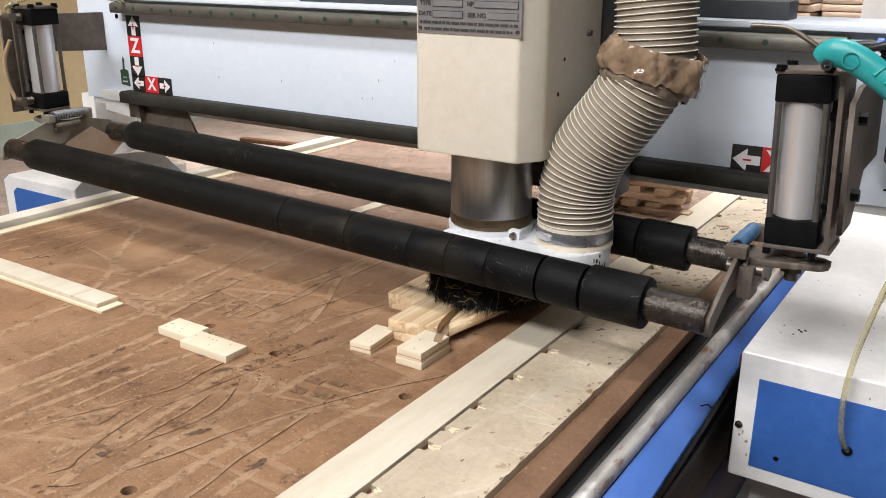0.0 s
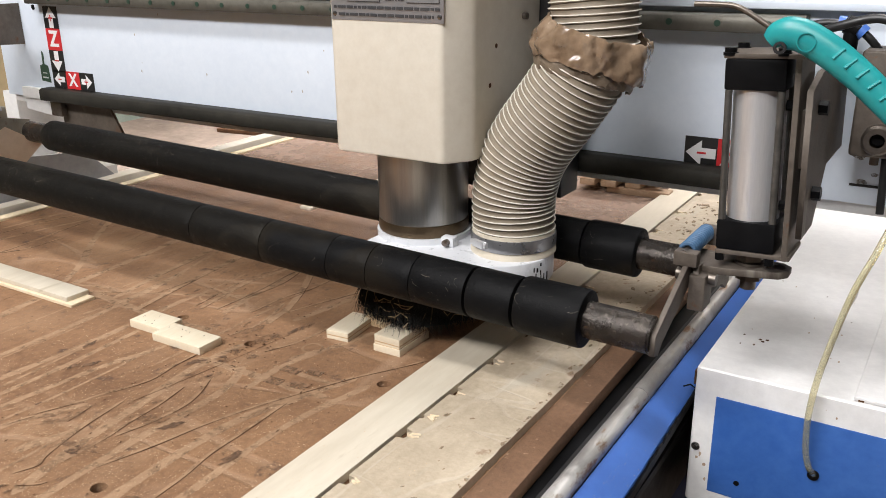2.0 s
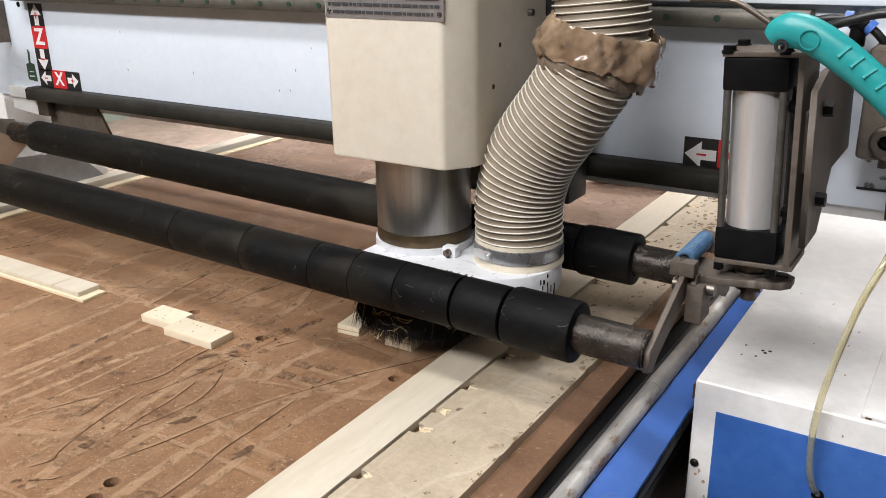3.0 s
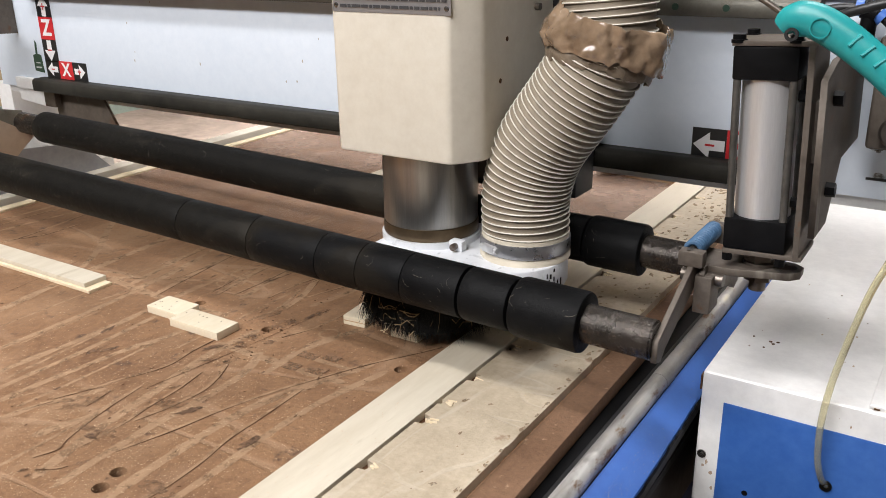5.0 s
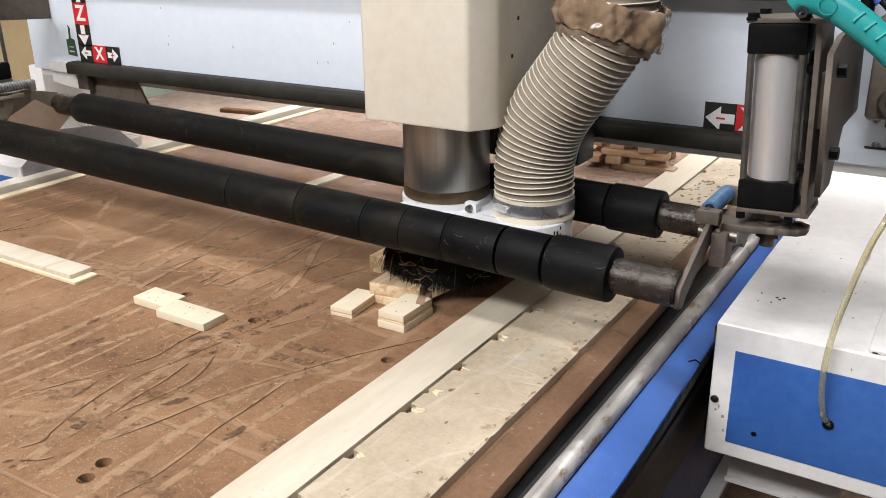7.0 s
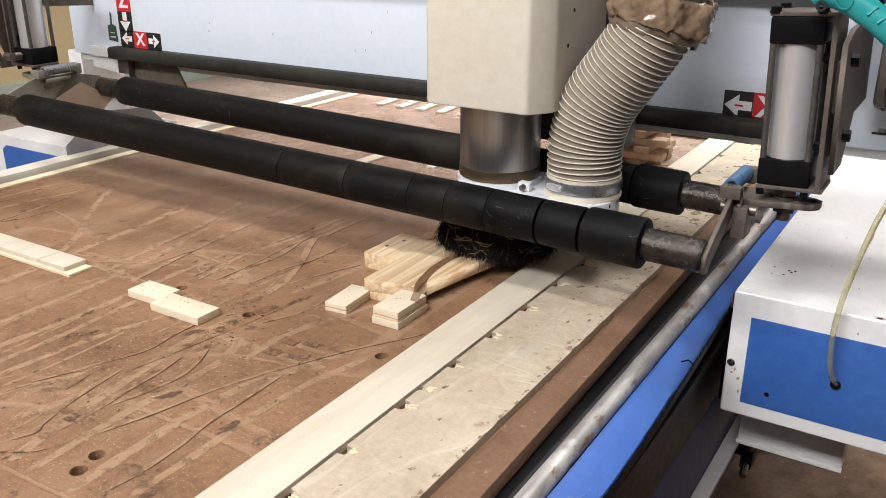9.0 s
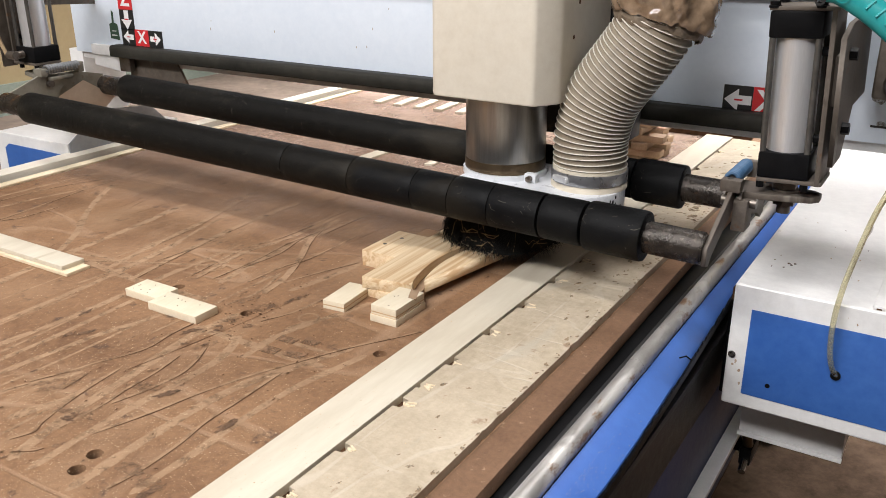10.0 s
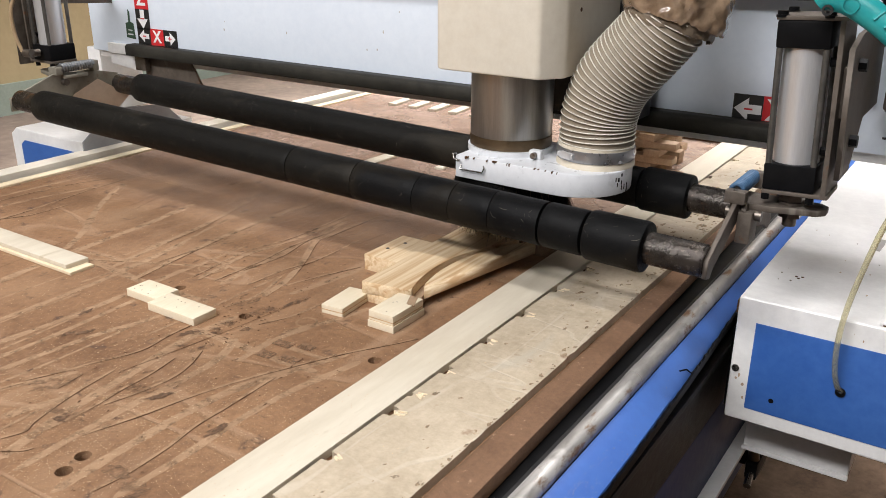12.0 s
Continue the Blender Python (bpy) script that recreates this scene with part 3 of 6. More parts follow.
PATHS += [
    ([(-1.550, 0.831), (-1.539, 0.979), (-1.520, 1.122)], .010),
    ([(-1.129, 0.778), (-1.037, 0.770), (-0.951, 0.767), (-0.855, 0.770)], .017),
    ([(-1.494, 0.797), (-1.476, 0.923), (-1.448, 1.031)], .009),
    ([(-1.055, 0.851), (-1.087, 0.992), (-1.104, 1.093)], .008),
    ([(-1.04, .45), (-1.039, 0.579), (-1.039, 0.662), (-1.044, 0.757), (-1.066, 0.915)], .013),
    ([(-.985, .43), (-0.978, 0.543), (-0.972, 0.617), (-0.972, 0.704), (-0.972, 0.746), (-.976, .835)], .012),
    ([(-.943, .41), (-0.941, 0.521), (-0.939, 0.596), (-0.943, 0.679), (-.947, .765)], .011),
    ([(-.918, .40), (-0.911, 0.503), (-0.904, 0.564), (-0.895, 0.630), (-0.880, 0.680), (-.872, .735)], .012),
    ([(-.885, .40), (-0.868, 0.478), (-0.853, 0.510), (-0.831, 0.553)], .011)]
PATHS += [
    ([(-.742, .40), (-0.763, 0.485), (-0.776, 0.575), (-0.793, 0.680), (-0.789, 0.763)], .015),
    ([(-.652, .40), (-.657, .50), (-0.654, 0.610), (-0.627, 0.697), (-0.599, 0.767)], .016),
    ([(-.712, .40), (-0.719, 0.519), (-0.716, 0.581), (-0.719, 0.659), (-0.741, 0.716)], .013),
    ([(-0.598, 0.427), (-0.597, 0.504), (-0.600, 0.582), (-0.595, 0.663), (-0.574, 0.758)], .012),
    ([(-0.810, 0.704), (-0.729, 0.705), (-0.652, 0.705), (-0.600, 0.707)], .014),
    ([(-0.705, 0.760), (-0.679, 0.817), (-0.657, 0.886)], .012),
    ([(-0.697, 0.674), (-0.700, 0.734), (-0.685, 0.803)], .012),
    ([(-0.711, 0.736), (-0.644, 0.736), (-0.602, 0.739)], .008),
    ([(-0.812, 0.445), (-0.803, 0.478), (-0.784, 0.520)], .014)]
# dark pits and damp patches: x, y, half width, half length, turn
PITS = [(-.770, .795, .006, .017, 1.0), (-.783, .742, .005, .010, .6), (-.780, .716, .005, .009, .2), (-.757, .675, .004, .012, 1.2), (-.782, .666, .003, .010, .9),
        (-.753, .844, .004, .009, 1.4), (-.752, .741, .004, .006, .3), (-.756, .489, .005, .018, .2), (-.737, .567, .006, .013, .2), (-.594, .448, .007, .012, .4), (-.628, .452, .006, .011, .1),
        (-0.824, 0.520, .005, 0.021, 1.15), (-0.842, 0.516, .004, 0.016, 0.95)]
SQUARES = [(-.681, .706, .011, .008), (-.648, .712, .013, .007), (-.682, .738, .013, .007), (-.652, .748, .011, .007)]


M_BLOTCH = surface("stained_fibreboard", (.140, .077, .041), (.255, .150, .085), 90, .8, bump=.5)
M_TORN = surface("torn_fibreboard", (.070, .038, .021), (.20, .113, .063), 120, .9, bump=.8)
patchy(M_BLOTCH, 110, .43, .70)
patchy(M_TORN, 160, .34, .50)
M_SKIN = surface("uncut_fibreboard", (.160, .088, .047), (.28, .163, .092), 40, .75, bump=.5, grain=150)
patchy(M_SKIN, 90, .38, .58)
RING_MARKS = [[(cx + r * math.cos(.5 * k), cy + r * math.sin(.5 * k)) for k in range(13)] for cx, cy, r in ((-.945, .862, .021), (-.70, .80, .013))]
TABLE = bed()
table_marks(TABLE)


def torn_edge():
    """Black ragged lip under the blue flange."""
    b = bmesh.new()
    rows = []
    n = 420
    for k in range(n + 1):
        y = BED_Y0 + (BED_Y1 - BED_Y0) * k / n
        far = -.012 * max(0, min(1.3, (y - .75) / .40)) ** 1.3
        up = .0030 * noise.noise((y * 42, 3, 1)) + .0024 * noise.noise((y * 150, 5, 1))
        rows.append([b.verts.new(v) for v in ((-.2512 + far, y, .8058 + up), (-.2492 + far, y, .8036 + up), (-.2500 + far, y, .7905), (-.2525 + far, y, .7905))])
    for u, v in zip(rows, rows[1:]):
        for i in range(4):
            b.faces.new((u[i], u[(i + 1) % 4], v[(i + 1) % 4], v[i]))
    return b


part("paint_curl", pipe([(-.268, 1.012, .816), (-.262, 1.020, .8165), (-.256, 1.022, .812)], .0011, n=6), M_BLACK, TABLE, "curl of torn paint")
part("torn_edge", torn_edge(), M_BLACK, TABLE, "black ragged lip where the paint has gone", smooth=False)


def side_pipe():
    t = thing("steel_pipe", (-.297, 1.0, .808), "worn bare steel pipe along the table edge", "pipe")
    part("pipe", rod((-.3000, BED_Y0, .8285), (-.3000, BED_Y1, .8285), .0113, n=28), M_PIPE, t)
    for y in (.95, 1.75):
        part("joint_sleeve", rod((-.3000, y - .015, .8285), (-.3000, y + .015, .8285), .0118, n=28, bevel=.0006), M_PIPE, t)


M_PIPE = surface("worn_grey_pipe", (.28, .262, .245), (.50, .48, .455), 8, .46, metal=.5, bump=.15, stretch=(1, .35, 1), spot=(.24, .14, .08), spot_at=.56, spot_scale=34, streak=((.68, .66, .63), (30, 9, 30), .56))
side_pipe()


def fence_boards():
    t, b = slab("fence_board", "long pale clean pine board fixed along the table", "board", "fence boards", -.5355, -.4755, BED_Y0, 2.05, TOP, TOP + .011, M_STRIP)
    part("board", b, M_STRIP, t)
    # the worn board beside it has slots nibbled into its inner edge
    notches = [.41, .495, .577, .676, .715, .782, .870, .964, 1.060, 1.153, 1.25, 1.36, 1.47, 1.6, 1.74, 1.9]
    rng = random.Random(4)
    outer, y, chip = [], BED_Y0, 0
    while y < 2.04:
        chip = rng.uniform(.0006, .0020) if rng.random() < .06 else rng.uniform(0, .0002)
        outer.append((-.3655 - chip, y))
        y += rng.uniform(.003, .012)
    edge = [(-.4712, BED_Y0)]
    for y in notches:
        w, d = rng.uniform(.007, .011), rng.uniform(.008, .013)
        if y in (.715,):
            w, d = .004, .004
        edge += [(-.4712, y - w), (-.4712 + d * .8, y - w * .9), (-.4712 + d, y - w * .2), (-.4712 + d * .7, y + w * .3), (-.4712 + d * .9, y + w * .8), (-.4712, y + w)]
    edge += [(-.4712, 2.04)]
    t = thing("worn_fence_board", (-.416, 1.0, TOP), "worn grey-cream plywood board with nibbled slots and chipped edge", "board", "fence boards")
    part("board", plate(outer + edge[::-1], TOP, TOP + .0105), M_OLDPLY, t, smooth=False)
    chips = bmesh.new()
    for k in range(190):
        x, y = (-.3665 - abs(rng.gauss(0, .005)), rng.uniform(.3, 1.6)) if k % 3 else (rng.uniform(-.455, -.375), rng.uniform(.3, 1.6))
        s, seed, a = rng.choice((.0006, .0009, .0012, .0016, .0022)), rng.uniform(0, 40), rng.gauss(1.4, .5)
        v = []
        for j in range(14):
            q = 6.2832 * j / 14
            r = s * (1 + .9 * noise.noise((2.5 * math.cos(q) + seed, 2.5 * math.sin(q), seed)))
            u, w = 1.9 * r * math.cos(q), r * math.sin(q)
            v.append(chips.verts.new((min(-.3662, x + u * math.cos(a) - w * math.sin(a)), y + u * math.sin(a) + w * math.cos(a), TOP + .0107 + .000003 * k)))
        chips.faces.new(v)
    part("chipped_face", chips, M_CHIP, t, "chipped brown spots where the face is gone", smooth=False, kind="stuff")
    bm = bmesh.new()
    for y in notches:
        for k in range(9):
            a = rng.uniform(-.5, .5)
            x, yy = -.4712 + rng.uniform(.004, .011), y + rng.uniform(-.004, .009)
            box(x, x + rng.uniform(.005, .012), yy, yy + .0019, TOP + .001, TOP + rng.uniform(.008, .0120), 0, bm=bm, turn=math.degrees(a))
    part("torn_fibre", bm, M_PINE, t, "torn yellow wood fibres in the slots", smooth=False, kind="stuff")
    # dark strip laid in the joint to paint in the shadow between boards
    part("gap_dirt", box(-.4754, -.4713, BED_Y0, 2.03, TOP + .0003, TOP + .0016, 0), M_CUT, t, "dark strip for the shadow in the joint", smooth=False)
    # ledger on the far edge
    t, b = slab("edge_board", "pale painted board along the table's far edge", "board", "edge boards", -1.672, -1.628, BED_Y0, 2.35, TOP - .06, TOP + .014, M_GREYWHITE)
    part("board", b, M_WHITEB, t)
    t, b = slab("edge_batten", "thin yellow pine batten along the table edge", "board", "edge boards", -1.612, -1.588, BED_Y0, 2.3, TOP, TOP + .005, M_PINE)
    part("batten", b, M_PINE, t)


M_CHIP = surface("bared_brown_wood", (.215, .148, .092), (.38, .285, .185), 90, .8)
patchy(M_CHIP, 170, .36, .52)
M_WHITEB = surface("whitened_board", (.62, .56, .46), (.74, .69, .60), 3, .6, stretch=(5, .6, 5), bump=.12)
fence_boards()


# ---- stock and clamping blocks on the table ----
def ply_block(name, label, x0, x1, y0, y1, layers, turn=0, mat=None, group="clamping blocks", dots=0, z=TOP):
    t = thing(name, ((x0 + x1) / 2, (y0 + y1) / 2, z), label, "wood block", group)
    zz = z
    for k, (h, grow) in enumerate(layers):
        b = box(x0 - grow, x1 + grow, y0 - grow, y1 + grow, zz, zz + h, .0007, turn=turn)
        part("layer", b, mat or M_PLY, t)
        zz += h
        if k < len(layers) - 1:
            part("glue_line", box(x0 - .0003, x1 + .0003, y0 - .0003, y1 + .0003, zz - .0006, zz + .0006, 0, turn=turn), M_PLYLINE, t)
    if dots:
        rng = random.Random(dots)
        bm = bmesh.new()
        for k in range(dots):
            x, y = rng.uniform(x0 + .006, x1 - .006), rng.uniform(y0 + .004, y1 - .004)
            rod((x, y, zz - .0005), (x, y, zz + .0002), .0009, n=8, bm=bm)
        part("pin_holes", bm, M_CUT, t, "small dark pin holes", kind="stuff")
    return t


ply_block("clamp_block", "small pale plywood block lying on the table", -.9655, -.903, .723, .762, [(.011, 0)], dots=7)
ply_block("clamp_block", "small pale plywood block pushed against another", -.903, -.8125, .709, .748, [(.011, 0)], dots=6)
ply_block("clamp_block", "small pale plywood stop block beside the workpiece", -.7075, -.6735, .8365, .9035, [(.006, 0), (.0065, 0)], turn=5)
ply_block("clamp_block", "thick double-layer plywood block nicked by the cutter", -.6265, -.5870, .8385, .9055, [(.010, .0012), (.0040, 0), (.0095, 0)], dots=3)


def cutter_nick():
    """The end of the curved cut runs into the top of the thick block."""
    pts = [(-.622 + 2.006 * (y - 1.007) ** 2, y) for y in (.880, .888, .896, .9052)]
    t = [o for o in bpy.data.objects if o.get("label", "").startswith("thick double")][0]
    part("cutter_nick", plate([(x - .0062, y) for x, y in pts] + [(x + .0062, y) for x, y in pts[::-1]], TOP + .0225, TOP + .0239), M_SLOT, t, "shallow nick left by the cutter", smooth=False)


M_SLOT = surface("brown_cut_wood", (.26, .17, .10), (.36, .25, .16), 14, .8)
cutter_nick()


def long_plank():
    t = thing("plank", (-1.25, .742, TOP), "pale pine plank on a thinner board", "board", "loose boards")
    part("lower_board", box(-1.62, -1.094, .7215, .762, TOP, TOP + .005, .0008), M_PINE, t)
    part("upper_board", box(-1.60, -1.109, .7255, .764, TOP + .005, TOP + .0125, .0012), M_STRIP, t)


long_plank()

ARC = [(-.622 + 1.0235 * 1.96 * (y - 1.007) ** 2, y) for y in [.885 + .01 * k for k in range(28)]]


def workpiece():
    t = thing("workpiece", (-.64, 1.0, TOP), "yellow pine workpiece with a curved slot being cut", "workpiece")
    zb, zt = TOP + .012, TOP + .030
    slot_l = [(x - .0065, y) for x, y in ARC]
    slot_r = [(x + .0065, y) for x, y in ARC]
    main = [(-.683, .8955), (slot_l[2][0], .9065)] + slot_l[3:] + [(slot_l[-1][0], 1.163), (-.690, 1.163)]
    part("board", plate(main, zb, zt, bevel=.0005), M_PINEX, t, smooth=False)
    rest = [p for p in slot_r if p[1] > .926]
    off = rest + [(-.556, 1.163), (-.6000, .926)]
    part("offcut", plate(off, zb, zt, bevel=.0005), M_PINEX, t, "offcut left outside the curved slot", smooth=False)
    part("backing", box(-.680, -.612, .8975, 1.160, TOP, zb, .001), M_PINEX, t, "lower pine layer")
    # a darker brown strip is laid as the slot's floor
    part("slot_floor", plate(slot_l[1:] + slot_r[:0:-1], zb - .008, zb + .004), M_SLOT, t, "darker brown floor of the slot", smooth=False)
    d = ply_block("support_block", "pine support block screwed down beside the workpiece", -.752, -.692, .987, 1.085, [(.025, 0)], mat=M_PINEX)
    for x, y in ((-.737, 1.025), (-.728, 1.058)):
        part("screw_head", lathe([(0, .0001), (.003, .0003), (.003, -.001)], (x, y, TOP + .0252), n=14), M_STEEL, d)


workpiece()


M_DUST = surface("caked_wood_dust", (.50, .38, .30), (.70, .58, .48), 18, .85, bump=.4, spot=(.34, .22, .15), spot_at=.62, spot_scale=40)


M_FILM = patchy(surface("pink_wood_dust", (.34, .235, .175), (.50, .36, .285), 9, .9, bump=.2), 5, .26, .80, thins=(-.76, -.30))


def brown_stack():
    rng = random.Random(8)
    z = TOP
    for layer in range(7):
        for k in range(3):
            if layer % 2 == 0:
                y = 1.705 + .060 * k + rng.uniform(-.006, .006)
                x1 = -.535 + rng.uniform(-.030, .018) - .010 * k
                spot_of = (x1 - rng.uniform(.13, .16), x1, y, y + .034)
            else:
                x = -.572 - .052 * k + rng.uniform(-.008, .008)
                y = 1.70 + rng.uniform(-.02, .008)
                spot_of = (x - .034, x, y, y + rng.uniform(.15, .17))
            t, b = slab("offcut_block", "pale tan offcut block in a loose criss-cross stack", "wood block", "stacked offcuts", *spot_of, z, z + .0148, M_BROWNBLOCK, rng.uniform(-4, 4), bevel=.0035)
            part("block", b, M_BROWNBLOCK, t)
        z += .015
    t, b = slab("dark_bar", "dark brown bar lying behind the stacked offcuts", "bar", "", -.68, -.44, 2.065, 2.095, TOP, TOP + .026, M_CUT, 3)
    part("bar", b, M_CUT, t)
    t = thing("dust_patch", (-.58, 1.9, TOP), "pale wood dust caked on the table top", "dust", kind="stuff")
    for x, y, s in ((-.575, 1.93, .045), (-.60, 2.02, .04), (-.555, 1.83, .03), (-.57, 1.72, .028)):
        part("dust", plate([(x + .8 * s * (1 + .35 * noise.noise((j * .9, x * 9, 0))) * math.cos(6.283 * j / 30), y + 1.5 * s * (1 + .35 * noise.noise((j * .9, y * 9, 4))) * math.sin(6.283 * j / 30)) for j in range(30)], TOP + .0002, TOP + .0009 + s * .01), M_DUST, t, smooth=False)
    t = thing("dust_film", (-1.07, 1.75, TOP), "thin film of pinkish wood dust on the table", "dust", kind="stuff")
    part("film", plate([(-1.585, .98), (-.76, .98), (-.755, 1.17), (-.545, 1.18), (-.545, 2.40), (-1.585, 2.40)], TOP + .00155, TOP + .00165), M_FILM, t, smooth=False)
    for k in range(7):
        x = -1.46 + .066 * k
        t, b = slab("slat", "thin pale slat lying across the table", "slat", "pale slats", x, x + .026, 1.97, 2.20, TOP, TOP + .008, M_STRIP, rng.uniform(2, 9))
        part("slat", b, M_STRIP, t)
    for x0, x1, y0, y1, a in ((-1.13, -1.10, 1.28, 1.62, -3), (-.98, -.96, 1.50, 1.66, 4)):
        t, b = slab("batten", "narrow pale batten lying on the table", "batten", "loose boards", x0, x1, y0, y1, TOP, TOP + .006, M_STRIP, a)
        part("batten", b, M_STRIP, t)


brown_stack()

# ---- gantry ----
FACE = 1.277


def arrow(x, z, y, size, way):
    """A white block arrow pointing way (dx, dz) on a sign."""
    dx, dz = way
    pts = [(-.5, -.17), (-.02, -.17), (-.02, -.42), (.5, 0), (-.02, .42), (-.02, .17), (-.5, .17)]
    out = [(size * (a * dx - b * dz), size * (a * dz + b * dx)) for a, b in pts]
    return plate(out, 0, .0003, matrix=upright(x, y, z))


def sign_row(t, cells, w, h, y):
    """Cells: (x, z, 'red'/'black', arrow way or letter, mark)."""
    for x, z, tone, what, mark in cells:
        part("sign_cell", box(x - w / 2, x + w / 2, y - .0007, y, z - h / 2, z + h / 2, 0), M_RED if tone == "red" else M_BLACKP, t)
        if isinstance(what, str):
            part("letter", letters(what, min(w, h) * 1.0, upright(x, y - .0008, z)), M_WHITEP, t, smooth=False)
        else:
            part("arrow", arrow(x, z, y - .0008, min(w, h) * .94, what), M_WHITEP, t, smooth=False)
            a = min(w, h) * .09
            ox, oz = x - what[0] * .03 * h, z - what[1] * .03 * h
            part("mark", box(ox - a * 1.6, ox + a * 1.6, y - .0015, y - .0012, oz - a * .35, oz + a * .35, 0), M_RED, t)
            if mark == "+":
                part("mark", box(ox - a * .35, ox + a * .35, y - .0017, y - .00155, oz - a * 1.6, oz + a * 1.6, 0), M_RED, t)


def gantry():
    t = rides(thing("gantry_beam", (-.96, 1.35, 0), "white enamelled gantry beam with two dark guide rails", "gantry"))
    part("front_panel", box(-1.872, .03, FACE, FACE + .012, 1.043, 1.272, .002), M_WHITE, t, "white enamel front panel with faint scuffs")
    part("beam_core", box(-1.86, .03, FACE + .012, 1.42, 1.043, 1.262, .003), M_GREYWHITE, t)
    part("top_ledge", box(-1.72, -.045, 1.262, 1.43, 1.2725, 1.2815, .002), M_WHITE, t, "white top ledge")
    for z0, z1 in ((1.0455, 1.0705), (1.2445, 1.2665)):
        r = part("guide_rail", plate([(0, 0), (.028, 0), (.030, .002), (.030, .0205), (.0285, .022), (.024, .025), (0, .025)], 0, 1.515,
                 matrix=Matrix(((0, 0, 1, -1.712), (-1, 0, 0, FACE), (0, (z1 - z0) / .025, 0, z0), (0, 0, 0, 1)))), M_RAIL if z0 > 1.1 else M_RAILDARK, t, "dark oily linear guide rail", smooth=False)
        for k in range(25 if z0 > 1.1 else 0):
            x = -1.69 + .0605 * k
            part("bolt_cap", rod((x, FACE - .0302, (z0 + z1) / 2), (x, FACE - .0312, (z0 + z1) / 2), .0042, n=14), M_CAP, r)
    part("end_seam", box(-.128, .028, FACE - .0012, FACE - .0002, 1.0655, 1.0685, 0), M_BLACKDUST, t, "dark seam at the panel's end", smooth=False)
    rng = random.Random(57)
    for k in range(22):
        x, z, w = rng.uniform(-.125, .02), rng.uniform(1.07, 1.12), rng.uniform(.002, .007)
        part("grime", plate([(x + w * (1 + .6 * rng.random()) * math.cos(.57 * j), z + .55 * w * (1 + .8 * rng.random()) * math.sin(.57 * j)) for j in range(11)], .0001, .0003 + .00002 * k, matrix=upright(0, FACE, 0)), M_GRIME, t, smooth=False)
    for x, z in ((-1.755, 1.058), (-1.73, 1.235), (-.12, 1.20)):
        part("panel_hole", rod((x, FACE - .0008, z), (x, FACE + .001, z), .0055, n=18), M_BLACK, t)
    rng = random.Random(14)
    for k in range(11):
        x, z, r = rng.uniform(-1.5, -.75), rng.uniform(1.09, 1.235), rng.uniform(.0006, .0016)
        part("scuff", plate([(x + r * math.cos(j), z + 2.2 * r * math.sin(j)) for j in (0, 1.2, 2.3, 3.5, 5)], 0, .0003, matrix=upright(0, FACE, 0)), M_SCUFF, t, smooth=False)
    part("rail_pad", box(-1.80, -1.714, FACE - .012, FACE, 1.043, 1.066, .001), M_GREYWHITE, t)
    part("gusset", plate([(-1.69, .985), (-1.50, .985), (-1.535, 1.0445), (-1.69, 1.0445)], 0, .006, matrix=upright(0, FACE + .01, 0)), M_RUST, t, "grey steel gusset under the beam", smooth=False)
    part("gusset_clip", box(-1.70, -1.665, FACE - .016, FACE - .002, 1.012, 1.044, .001), M_STEEL, t)
    # side legs
    part("leg_plate", box(-.02, .03, 1.300, 1.42, .874, 1.0425, .003), M_GREYWHITE, t, "white enamel side leg")
    part("beam_sill", box(-1.86, .03, 1.285, 1.42, 1.028, 1.0428, .002), M_GREYWHITE, t)
    part("leg_plate", box(-1.935, -1.885, 1.300, 1.42, .884, 1.0425, .003), M_GREYWHITE, t)
    part("leg_flange", plate([(-1.80, 1.018), (-1.70, 1.008), (-1.70, 1.040), (-1.80, 1.042)], 0, .004, matrix=upright(0, FACE - .003, 0)), M_GREYWHITE, t, smooth=False)
    # signs
    s = rides(thing("axis_sign", (-1.675, FACE, 1.07), "black and red axis sign with white arrows", "sign", "axis signs"))
    h = .0363
    sign_row(s, [(-1.6745, 1.2160, "black", (0, 1), "+"), (-1.6745, 1.1712, "red", "Z", ""), (-1.6745, 1.1264, "black", (0, -1), "-")], .0462, .0447, FACE - .0005)
    sign_row(s, [(-1.6750, 1.0890, "black", (-1, 0), "-"), (-1.6304, 1.0890, "red", "X", ""), (-1.5858, 1.0890, "black", (1, 0), "+")], .0445, h, FACE - .0005)
    s = rides(thing("axis_sign", (-.29, FACE, 1.064), "black and red axis sign half hidden by a cylinder", "sign", "axis signs"))
    sign_row(s, [(-.3125, 1.0853, "black", (-1, 0), "-"), (-.269, 1.0853, "red", "X", ""), (-.2255, 1.0853, "black", (1, 0), "+")], .0433, .0425, FACE - .0005)
    g = rides(thing("warning_sticker", (-1.722, FACE, 1.08), "small dark green sticker on the white panel", "sticker"))
    part("sticker", plate([(-1.738, 1.082), (-1.707, 1.079), (-1.710, 1.115), (-1.722, 1.118), (-1.720, 1.140), (-1.726, 1.146), (-1.728, 1.117), (-1.738, 1.114)], 0, .0005, matrix=upright(0, FACE - .0003, 0)), M_GREENP, g, smooth=False)
    part("print_bar", box(-1.732, -1.714, FACE - .0012, FACE - .0009, 1.088, 1.091, 0), M_LIGHTFIELD, g)
    part("print_bar", box(-1.730, -1.716, FACE - .0012, FACE - .0009, 1.098, 1.100, 0), M_LIGHTFIELD, g)
    c = rides(thing("cable_duct", (-.42, 1.33, 1.2815), "dark grey cable duct lying on the beam", "cable duct"))
